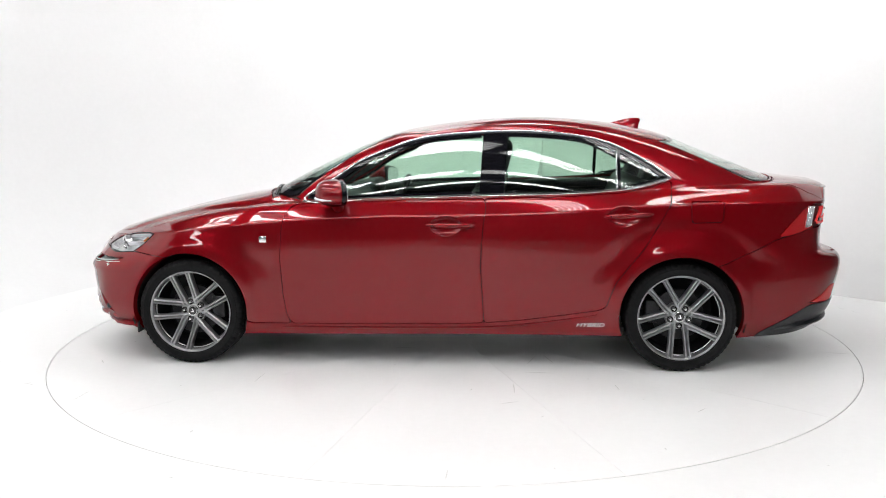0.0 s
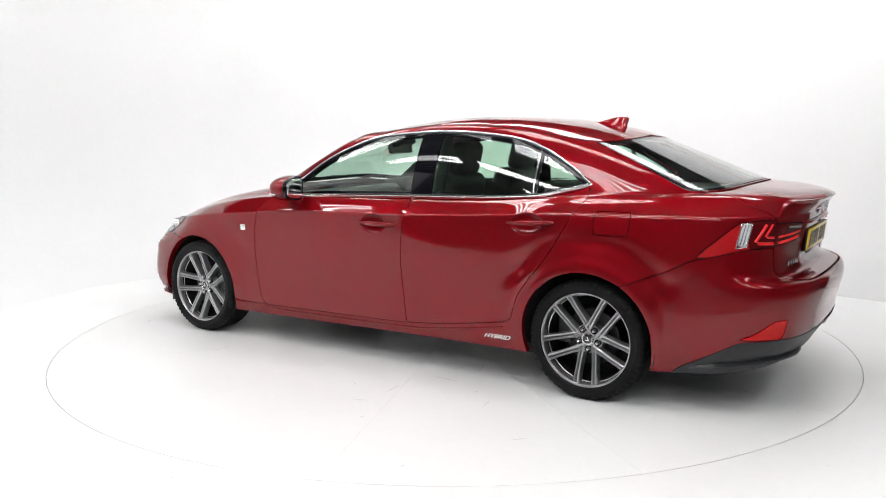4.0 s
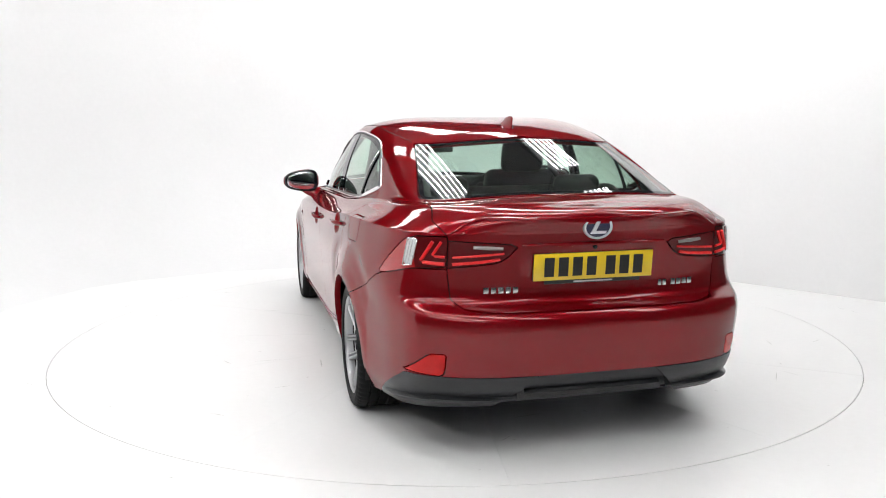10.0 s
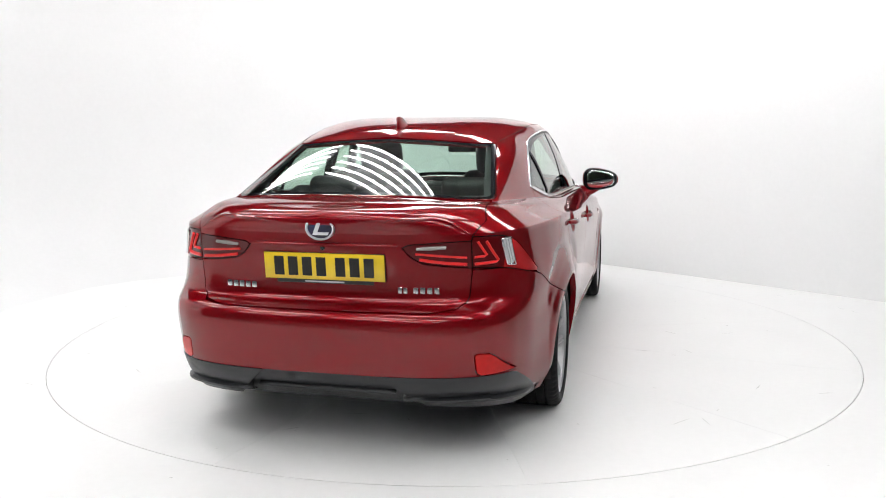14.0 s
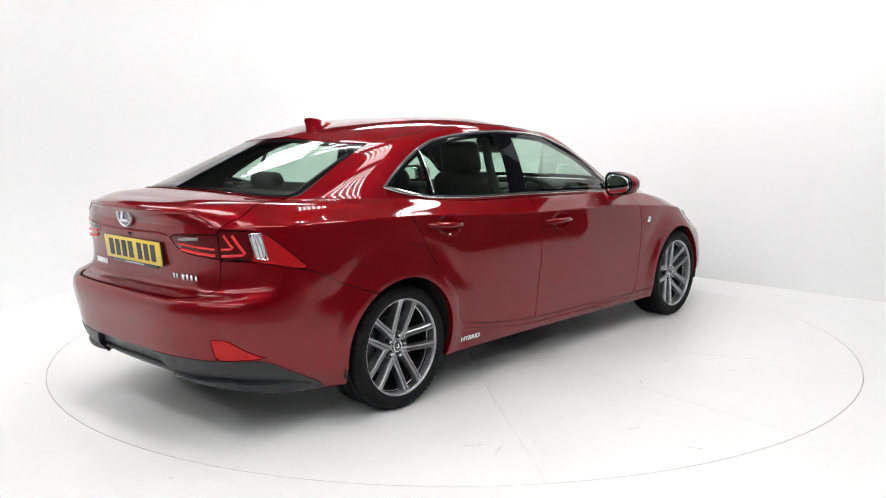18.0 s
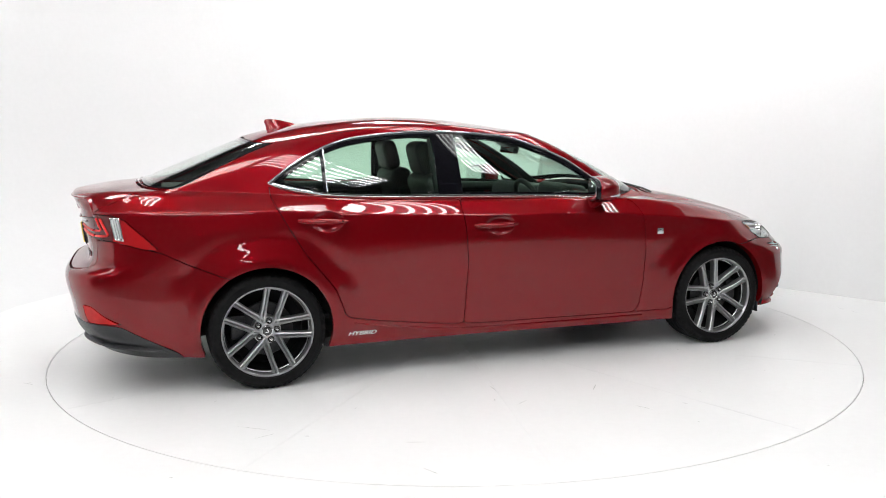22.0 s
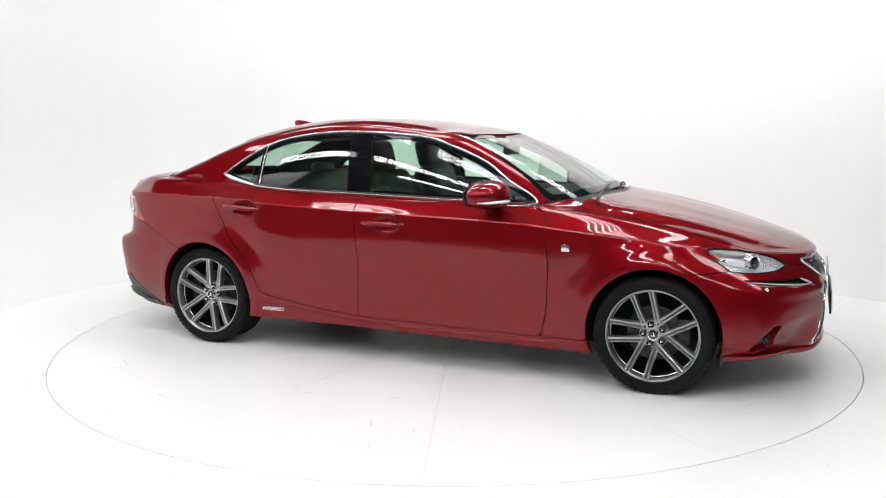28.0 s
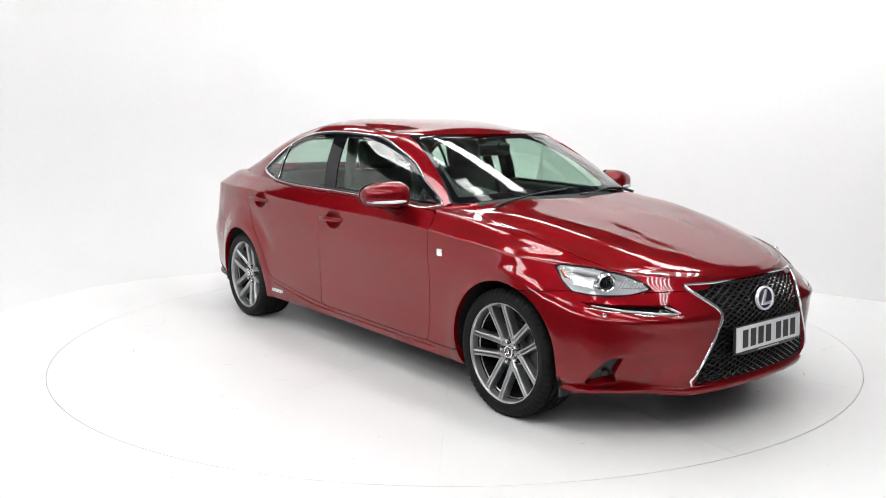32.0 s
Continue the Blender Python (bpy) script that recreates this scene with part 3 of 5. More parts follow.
    fade = np.clip((x - 0.95) / 0.22, 0, 1) * np.clip((2.08 - x) / 0.25, 0, 1)
    G[..., 2] += 0.011 * swell * fade * ((tg > 5.5) & (tg < 8.0))
    du, dv = np.gradient(G, axis=1), np.gradient(G, axis=0)
    n = np.cross(dv, du)
    ln = np.linalg.norm(n, axis=-1, keepdims=True)
    # where a row closes up on itself, borrow the row below
    bad = ln[..., 0] < 1e-9
    n = n / np.maximum(ln, 1e-12)
    for i in range(1, nv):
        n[i][bad[i]] = n[i - 1][bad[i]]
    tag = np.stack(np.broadcast_arrays(np.arange(ns)[None, :], np.array(tags)[:, None]), -1).astype(float)
    idx = np.arange(nv * ns).reshape(nv, ns)
    faces = [(int(idx[i, j]), int(idx[i, j + 1]), int(idx[i + 1, j + 1]), int(idx[i + 1, j])) for i in range(nv - 1) for j in range(ns - 1)]
    co, no = G.reshape(-1, 3), n.reshape(-1, 3)
    # outward: the side faces +y
    k = idx[2 * STEPS[0], NA + N1 + 5]
    if no[k][1] < 0:
        no = -no
    f0 = next(f for f in faces if k in f)
    a, b, c = (co[i] for i in f0[:3])
    if np.dot(np.cross(b - a, c - a), no[k]) < 0:
        faces = [f[::-1] for f in faces]
    return Sheet(co, no, tag.reshape(-1, 2), faces)


def poly(points, cols=(0, 2), r=0.0):
    """Signed distance to a closed outline in two of the three directions, with corners rounded by r."""
    P = np.array(points, float)

    def f(sh):
        q = sh.co[:, cols]
        d = np.full(len(q), 1e9)
        inside = np.zeros(len(q), bool)
        for a, b in zip(P, np.roll(P, -1, 0)):
            e = b - a
            t = np.clip(((q - a) @ e) / (e @ e), 0, 1)
            d = np.minimum(d, np.linalg.norm(q - a - t[:, None] * e, axis=1))
            up = (a[1] <= q[:, 1]) != (b[1] <= q[:, 1])
            with np.errstate(divide="ignore", invalid="ignore"):
                xx = a[0] + (q[:, 1] - a[1]) * e[0] / (e[1] if e[1] else 1e-12)
            inside ^= up & (q[:, 0] < xx)
        return np.where(inside, -d, d) - r
    return f


def disc(x, z, r):
    return lambda s: np.hypot(s.co[:, 0] - x, s.co[:, 2] - z) - r


def all_of(*fs):
    return lambda s: np.max([f(s) for f in fs], axis=0)


def any_of(*fs):
    return lambda s: np.min([f(s) for f in fs], axis=0)


def off(f, d):
    return lambda s: f(s) - d


def minus(f):
    return lambda s: -f(s)


def ring_over(k):
    return lambda s: (k - s.tag[:, 1]) * 0.1


def ring_under(k):
    return lambda s: (s.tag[:, 1] - k) * 0.1


SHELL = make_shell()


from mathutils.bvhtree import BVHTree
_both = SHELL.both()
SKIN = BVHTree.FromPolygons([tuple(p) for p in _both.co], [tuple(f) for f in _both.faces])


def on_side(x, z, s=1, up=0.0):
    """The place on the car's left (s = 1) or right flank at x, z, lifted by up."""
    h = SKIN.ray_cast(Vector((x, 3 * s, z)), Vector((0, -s, 0)))
    return h[0] + Vector((0, s * up, 0))


def on_nose(y, z, up=0.0, tail=False):
    d = -1 if tail else 1
    h = SKIN.ray_cast(Vector((4 * d, y if abs(y) > .002 else .002, z)), Vector((-d, 0, 0)))
    return h[0] + Vector((d * up, 0, 0))


def curved(points, n=8, closed=True):
    """A dense smooth line through points."""
    P = [np.array(p, float) for p in points]
    k, out = len(P), []
    for i in range(k if closed else k - 1):
        a, b, c, d = (P[(i + j) % k] if closed else P[min(max(i + j, 0), k - 1)] for j in (-1, 0, 1, 2))
        for j in range(n):
            t = j / n
            out.append(0.5 * (2 * b + (c - a) * t + (2 * a - 5 * b + 4 * c - d) * t * t + (3 * b - a - 3 * c + d) * t**3))
    if not closed:
        out.append(P[-1])
    return [tuple(p) for p in out]


# ---- the car ----
CAR = tagged(new("sedan_car"), "dark red metallic four-door saloon with gunmetal alloy wheels on a turntable", "car")
GAP = 0.0022
SIDES = (1, -1)

DLO = curved([(.735, .945), (.56, 1.075), (.42, 1.170), (.22, 1.254), (.02, 1.310), (-.34, 1.338), (-.63, 1.334), (-.89, 1.302), (-1.06, 1.25), (-1.22, 1.165),
              (-1.335, 1.085), (-1.345, 1.068), (-1.25, 1.040), (-1.08, 1.008), (-.76, .987), (-.3, .975), (.3, .957)], 6)
FRONT_DOOR = [(.765, .930), (.42, .945), (-.309, .963), (-.316, .9), (-.302, .818), (-.287, .596), (-.307, .263), (-.2, .257), (.6, .247), (.803, .246),
              (.826, .30), (.845, .42), (.854, .618), (.840, .80), (.826, .875), (.80, .915)]
REAR_DOOR = [(-.311, .963), (-.76, .974), (-1.08, .995), (-1.25, 1.028), (-1.352, 1.062), (-1.347, 1.0), (-1.33, .947), (-1.26, .82), (-1.186, .698), (-1.10, .59),
             (-1.038, .507), (-1.005, .42), (-.988, .365), (-.95, .347), (-.75, .315), (-.5, .28), (-.307, .263), (-.287, .596), (-.302, .818), (-.316, .9)]
FENDER = [(.854, .618), (.840, .80), (.826, .875), (.80, .915), (.765, .935), (.75, 1.1), (2.3, 1.1), (2.3, .655), (1.74, .648), (1.64, .638), (1.533, .628), (1.40, .62),
          (1.20, .5), (1.05, .247), (.803, .246), (.826, .30), (.845, .42)]
HEADLAMP = [(1.635, .748), (1.674, .753), (1.784, .742), (1.897, .717), (1.96, .692), (2.006, .662), (1.969, .643), (1.907, .635), (1.839, .638), (1.76, .646), (1.70, .685)]
DAY_LAMP = [(1.80, .610), (1.95, .606), (2.085, .604), (2.140, .566), (2.06, .570), (1.93, .584)]
BONNET = [(2.4, -.3), (2.4, .30), (2.062, .43), (1.98, .53), (1.858, .612), (1.727, .655), (1.545, .690), (1.277, .716), (1.05, .712), (.945, .665), (1.0, .5), (1.06, .25), (1.075, 0), (1.075, -.3)]
GRILLE = [(-.5, .683), (0, .683), (.27, .682), (.415, .678), (.365, .612), (.313, .555), (.350, .46), (.412, .357), (.448, .243), (.20, .236), (0, .235), (-.5, .235)]
FOG = [(2.008, .392), (1.968, .386), (1.840, .240), (1.950, .268)]
LID = [(-.3, .636), (.45, .638), (.55, .648), (.585, .675), (.597, .80), (.594, .93), (.635, .985), (.600, 1.06), (.55, 1.3), (-.3, 1.3)]
TAIL = [(-1.900, .745), (-1.985, .822), (-2.078, .910), (-2.136, .929), (-2.45, .935), (-2.45, .805), (-2.215, .806), (-2.125, .796), (-2.008, .766)]
TAIL_IN = [(.75, .920), (.587, .914), (.455, .907), (.312, .896), (.386, .826), (.482, .814), (.60, .803), (.75, .80)]
STRIP = [(-2.102, .918), (-2.142, .915), (-2.122, .810), (-2.084, .804)]
REAR_BUMPER = [(-1.45, .56), (-1.627, .616), (-1.782, .680), (-1.904, .742), (-2.12, .797), (-2.6, .80), (-2.6, .05), (-1.45, .05)]
REFLECTORS = [(.622, .472), (.684, .469), (.762, .379), (.626, .377)]
DIFFUSER = [(-2.6, .378), (-2.274, .376), (-2.124, .368), (-1.82, .205), (-1.76, .05), (-2.6, .05)]
FLAP = [(-1.437, .953), (-1.615, .953), (-1.608, .842), (-1.437, .838)]


def dense(points, n):
    """Straight-sided outline with n steps to each side."""
    return [(a[0] + (b[0] - a[0]) * i / n, a[1] + (b[1] - a[1]) * i / n) for a, b in zip(points, points[1:] + points[:1]) for i in range(n)]


ETCH = pane("etched_glass_mark", (.80, .82, .82), 0.5)


def y_over(v):
    return lambda s: v - s.co[:, 1]


def x_over(v):
    return lambda s: v - s.co[:, 0]


def x_under(v):
    return lambda s: s.co[:, 0] - v


def take(sheet, f):
    """Cuts a panel out of a sheet with a shut line round it."""
    inside = sheet.keep(off(f, -GAP))
    rest = sheet.cut(off(f, GAP))[1]
    return inside, rest


def pair(sheet, name, material, label="", lip=0.012, parents=None):
    """Links a left panel and its mirrored twin."""
    out = {}
    for s in SIDES:
        out[s] = (sheet if s == 1 else sheet.mirrored()).link(name, material, parents[s] if parents else CAR, label, lip)
    return out


def handle_cup(cx, cz, s):
    """A shallow oval bowl behind a door handle, with a soft rim."""
    bm = bmesh.new()
    rows = []
    for q in (1.12, 1.06, 1.0, .93, .8, .6, .35, .02):
        d = .0008 if 1.0 < q < 1.1 else (-.001 if q > 1.1 else -.024 * (1 - q ** 3) ** .8)
        rows.append([bm.verts.new(on_side(cx + .088 * q * math.cos(a), cz + .055 * q * math.sin(a), s, d)) for a in np.linspace(0, 2 * math.pi, 37)[:-1]])
    for a, b in zip(rows, rows[1:]):
        for k in range(36):
            bm.faces.new((a[k], a[(k + 1) % 36], b[(k + 1) % 36], b[k]))
    bmesh.ops.recalc_face_normals(bm, faces=bm.faces)
    return smooth(bm, 60)


def fair_glass(sheet):
    """Lays the side glass onto one evenly curved surface."""
    x, z = sheet.co[:, 0] + .3, sheet.co[:, 2] - 1.12
    powers = [(i, j) for i in range(5) for j in range(3) if i + j < 5]
    fit = np.linalg.lstsq(np.stack([x ** i * z ** j for i, j in powers], -1), sheet.co[:, 1], rcond=None)[0]
    y, dx, dz = np.zeros_like(x), np.zeros_like(x), np.zeros_like(x)
    for (i, j), c in zip(powers, fit):
        y += c * x ** i * z ** j
        dx += c * (i * x ** (i - 1) * z ** j if i else 0)
        dz += c * (j * x ** i * z ** (j - 1) if j else 0)
    n = np.stack([-dx, np.ones_like(x), -dz], -1)
    return Sheet(np.stack([sheet.co[:, 0], y, sheet.co[:, 2]], -1), n / np.linalg.norm(n, axis=1, keepdims=True), sheet.tag, sheet.faces)


def fair_screen(sheet):
    """Lays a front or rear screen onto one evenly curved surface."""
    x0 = sheet.co[:, 0].mean()
    x, y = sheet.co[:, 0] - x0, sheet.co[:, 1]
    powers = [(0, 0), (1, 0), (2, 0), (0, 2), (1, 2), (0, 4)]
    fit = np.linalg.lstsq(np.stack([x ** i * y ** j for i, j in powers], -1), sheet.co[:, 2], rcond=None)[0]
    z, dx, dy = np.zeros_like(x), np.zeros_like(x), np.zeros_like(x)
    for (i, j), c in zip(powers, fit):
        z += c * x ** i * y ** j
        dx += c * (i * x ** (i - 1) * y ** j if i else 0)
        dy += c * (j * x ** i * y ** (j - 1) if j else 0)
    n = np.stack([-dx, -dy, np.ones_like(x)], -1)
    return Sheet(np.stack([sheet.co[:, 0], y, z], -1), n / np.linalg.norm(n, axis=1, keepdims=True), sheet.tag, sheet.faces)


def body_panels():
    sh = SHELL.keep(minus(any_of(all_of(disc(1.4, .312, .342), y_over(.4)), all_of(disc(-1.4, .312, .342), y_over(.4)))))
    P = {}
    # glass
    over = all_of(ring_over(8.06), y_over(.3))
    dlo, sh = sh.cut(all_of(poly(DLO), over, x_over(-1.6), x_under(.8)))
    P["dlo"] = fair_glass(dlo)
    ws = all_of(poly([(-.3, .90), (.705, .90), (.692, .965), (.556, 1.313), (.5, 1.5), (-.3, 1.5)], (1, 2)), ring_over(8.05), ring_under(9.93), x_over(-.1))
    P["windscreen"], sh = take(sh, ws)
    P["windscreen"] = fair_screen(P["windscreen"])
    rg = all_of(poly([(-.3, 1.0), (.628, 1.0), (.615, 1.06), (.515, 1.30), (.45, 1.5), (-.3, 1.5)], (1, 2)), ring_over(8.08), ring_under(9.97), x_under(-1.15))
    P["rear_glass"], sh = take(sh, rg)
    P["rear_glass"] = fair_screen(P["rear_glass"])
    # boot lid with its half of the lamps
    P["lid"], sh = take(sh, all_of(poly(LID, (1, 2)), ring_under(8.02), x_under(-1.78)))
    P["tail_in"], P["lid"] = take(P["lid"], all_of(poly(TAIL_IN, (1, 2)), x_under(-2.0)))
    P["tail"], sh = take(sh, all_of(poly(TAIL), y_over(.5), x_under(-1.85)))
    P["bonnet"], sh = take(sh, all_of(poly(BONNET, (0, 1)), ring_over(5.10), ring_under(8.05)))
    P["headlamp"], sh = take(sh, all_of(poly(HEADLAMP), y_over(.4)))
    P["cowl"], sh = sh.cut(all_of(ring_over(6.9), ring_under(8.05), x_over(.82), lambda s: s.co[:, 1] - .625))
    P["front_door"], sh = take(sh, all_of(poly(FRONT_DOOR), y_over(.5)))
    P["rear_door"], sh = take(sh, all_of(poly(REAR_DOOR), y_over(.5)))
    P["fender"], sh = take(sh, all_of(poly(FENDER), y_over(.3), ring_under(8.05), x_over(.7)))
    front, sh = sh.cut(all_of(x_over(1.25), ring_under(6.5)))
    front = front.keep(x_over(1.30))
    P["grille"], front = front.cut(all_of(poly(GRILLE, (1, 2)), x_over(1.9)))
    P["day_lamp"], front = front.cut(all_of(poly(DAY_LAMP), y_over(.3)))
    P["fog"], front = front.cut(all_of(poly(FOG), y_over(.5)))
    P["front_bumper"] = front
    rear, sh = take(sh, all_of(poly(REAR_BUMPER), x_under(-1.45)))
    P["reflector"], rear = take(rear, all_of(poly(REFLECTORS, (1, 2)), x_under(-2.0)))
    P["diffuser"], P["rear_bumper"] = rear.cut(poly(DIFFUSER))
    P["body"] = sh
    return P


P = body_panels()


def ray_tube(points, radius, s, up=0.0, closed=False, flat=1.0, n=8):
    return tube([on_side(x, z, s, up) for x, z in points], radius, n, closed, flat)


def build_body():
    body = P["body"]
    flap, left = take(body, all_of(poly(FLAP, r=0.0), y_over(.5)))
    whole = left.plus(body.mirrored())
    b = whole.link("body", PAINT, CAR, lip=0.03)
    flap.link("fuel_flap", PAINT, b, lip=0.01)
    P["bonnet"].both().link("bonnet", PAINT, CAR, lip=0.02)
    pair(P["fender"], "front_fender", PAINT, lip=0.025)
    P["cowl"].both().shifted(-0.012).link("cowl_panel", BLACK_PLASTIC, CAR, "grained black plastic scuttle panel below the windscreen", lip=0.02)
    # dark inner skin behind the shut lines, and the floor pan
    inner = SHELL.keep(minus(any_of(all_of(disc(1.4, .312, .352), y_over(.4)), all_of(disc(-1.4, .312, .352), y_over(.4)))))
    inner = inner.keep(all_of(ring_under(7.9), minus(all_of(x_over(1.55), poly([(-1, .2), (.85, .2), (.85, .8), (-1, .8)], (1, 2))))))
    inner.both().shifted(-0.03).link("inner_skin", UNDER, CAR, lip=0)
    pan = join(box(2.2, 1.66, .06, (0, 0, .215), .02), box(.75, 1.05, .06, (1.55, 0, .23), .02), box(.95, 1.05, .06, (-1.6, 0, .26), .02))
    part("floor_pan", pan, UNDER, CAR)
    for x in (1.4, -1.4):
        for s in SIDES:
            bm = bmesh.new()
            rows = []
            for i in range(25):
                a = math.pi * (-0.08 + 1.16 * i / 24)
                rows.append([bm.verts.new((x + .358 * math.cos(a), s * y, .312 + .358 * math.sin(a))) for y in (.86, .52)] + [bm.verts.new((x + .02 * math.cos(a), s * .52, .312 + .02 * math.sin(a)))])
            for a, c in zip(rows, rows[1:]):
                bm.faces.new((a[0], c[0], c[1], a[1]))
                bm.faces.new((a[1], c[1], c[2], a[2]))
            part("wheel_arch_liner", smooth(bm), UNDER, CAR)
    return b


def build_doors():
    front, rear = P["front_door"], P["rear_door"]
    cups = {}
    for nm, sheet, cx, cz in (("f", front, -.095, .818), ("r", rear, -1.075, .875)):
        cup, rest = sheet.cut(lambda s, cx=cx, cz=cz: (np.hypot((s.co[:, 0] - cx) / .088, (s.co[:, 2] - cz) / .055) - 1) * .06)
        cups[nm] = (rest, cx, cz)
    dlo = P["dlo"]
    slant = lambda x0: (lambda s: s.co[:, 0] - (x0 - .06 * (s.co[:, 2] - 1.15)))
    # front glass | black pillar | rear glass | divider | quarter glass
    fglass, rest = dlo.cut(minus(slant(-.285)))
    pil_a, rest = rest.cut(minus(slant(-.352)))
    pil_b, rest = rest.cut(minus(slant(-.425)))
    rglass, rest = rest.cut(minus(lambda s: s.co[:, 0] - (-1.045)))
    div, qglass = rest.cut(minus(lambda s: s.co[:, 0] - (-1.068)))
    # black door frames just inside the bright trim
    rim = dlo.cut(off(poly(DLO), -.026))[1].keep(lambda s: (.992 - .055 * (s.co[:, 0] + .3)) - s.co[:, 2])
    rim_f, rim_r = rim.keep(x_over(-.285)), rim.keep(x_under(-.425))
    for s in SIDES:
        m = (lambda q: q) if s == 1 else (lambda q: q.mirrored())
        fd = m(cups["f"][0]).link("front_door", PAINT, CAR, lip=0.02)
        rd = m(cups["r"][0]).link("rear_door", PAINT, CAR, lip=0.02)
        for d, key, hx0, hx1, z0, z1 in ((fd, "f", .012, -.252, .822, .820), (rd, "r", -.968, -1.228, .874, .886)):
            part("handle_cup", handle_cup(*cups[key][1:], s), PAINT, d)
            pts = []
            for i in range(9):
                t = i / 8
                x = hx0 + (hx1 - hx0) * t
                z = z0 + (z1 - z0) * t
                bow = 0.024 * math.sin(math.pi * min(1, max(0, t))) ** 0.5 + 0.003
                pts.append(on_side(x, z, s, bow))
            part("door_handle", tube(pts, [.006, .012, .0145, .0155, .016, .016, .016, .0155, .010], 12, flat=0.7), PAINT, d, "body-coloured pull handle")
            part("touch_pad", moved(lathe([(.0005, .0015), (.0045, .0012), (.0055, -.002)], 12), Matrix.Translation(pts[1] + Vector((0, s * .0095, 0))) @ Vector((0, s, 0)).to_track_quat("Y", "Z").to_matrix().to_4x4()), BLACK_GLOSS, d)
        m(rim_f).shifted(-.0035).link("window_frame", BLACK_GLOSS, fd, "black door frame round the glass", lip=.02)
        m(rim_r).shifted(-.0035).link("window_frame", BLACK_GLOSS, rd, "black door frame round the glass", lip=.02)
        m(fglass).shifted(-.005).link("front_window", GLASS, fd, "green-tinted side glass", lip=0)
        m(rglass).shifted(-.005).link("rear_window", GLASS, rd, "green-tinted side glass", lip=0)
        m(qglass).shifted(-.005).link("quarter_window", GLASS, rd, "small green-tinted corner glass", lip=0)
        for x, z, w in ((-1.115, 1.040, rd), (-.47, .998, rd), (-.245, .990, fd)):
            part("etched_mark", box(.022, .001, .020, on_side(x, z, s, -.001)), ETCH, w)
        m(pil_a).shifted(-.002).link("pillar_cover", BLACK_GLOSS, fd, "gloss black door pillar cover", lip=.01)
        m(pil_b).shifted(-.002).link("pillar_cover", BLACK_GLOSS, rd, "gloss black door pillar cover", lip=.01)
        m(div).shifted(.001).link("window_divider", BLACK_GLOSS, rd, lip=.01)
        part("divider_trim", ray_tube([(-1.047, 1.25 - .012 * i) for i in range(20)], .003, s, .001), CHROME, rd)
        # bright frame round the side glass
        part("window_trim", ray_tube(DLO, .0058, s, .0, True, .8), CHROME, CAR, "bright chrome frame round the side glass")
        part("corner_trim", ray_tube([(-1.10, 1.016), (-1.20, 1.034), (-1.29, 1.056), (-1.335, 1.072)], [.006, .011, .013, .009], s, .0, False, .7), CHROME, CAR)
        part("black_seal", ray_tube(curved([(x * .985 - .004, 1.15 + (z - 1.15) * .955) for x, z in DLO[::6]], 4), .005, s, -.003, True), BLACK_PLASTIC, CAR)


def screens():
    for nm, f, tint, lab in (("windscreen", P["windscreen"], SCREEN, "raked tinted windscreen with a black edge"), ("rear_window", P["rear_glass"], SCREEN, "raked tinted rear window with a black edge")):
        front = nm == "windscreen"
        if front:
            inner = all_of(poly([(-.3, .90), (.685, .90), (.673, .965), (.540, 1.30), (.51, 1.5), (-.3, 1.5)], (1, 2)), ring_over(8.20), ring_under(9.80))
        else:
            inner = all_of(poly([(-.3, 1.0), (.612, 1.0), (.600, 1.06), (.500, 1.29), (.46, 1.5), (-.3, 1.5)], (1, 2)), ring_over(8.16), ring_under(9.88))
        clear, band = f.cut(inner)
        g = clear.both().shifted(-.004).link(nm, tint, CAR, lab, lip=0)
        band.both().shifted(-.004).link("screen_border", BLACK_GLOSS, g, "black printed edge of the glass", lip=.004)
    # wipers
    for y0, y1, x0, x1 in ((-.62, -.02, 1.03, .985), (.02, .60, 1.035, .95)):
        a = [(x0 + .02, y0, .0), (x0, y0 + .12, 0), ((x0 + x1) / 2, (y0 + y1) / 2, 0), (x1, y1, 0)]
        pts = []
        for x, y, _ in curved(a, 5, False):
            h = SKIN.ray_cast(Vector((x, y, 3)), Vector((0, 0, -1)))
            pts.append(h[0] + Vector((0, 0, .009)))
        w = part("wiper", tube(pts, [.007] * 5 + [.0045] * (len(pts) - 5), 6), BLACK_PLASTIC, CAR, "black windscreen wiper")
        part("wiper_blade", tube([p + Vector((-.010, 0, -.005)) for p in pts[4:]], .004, 6), RUBBER, w)


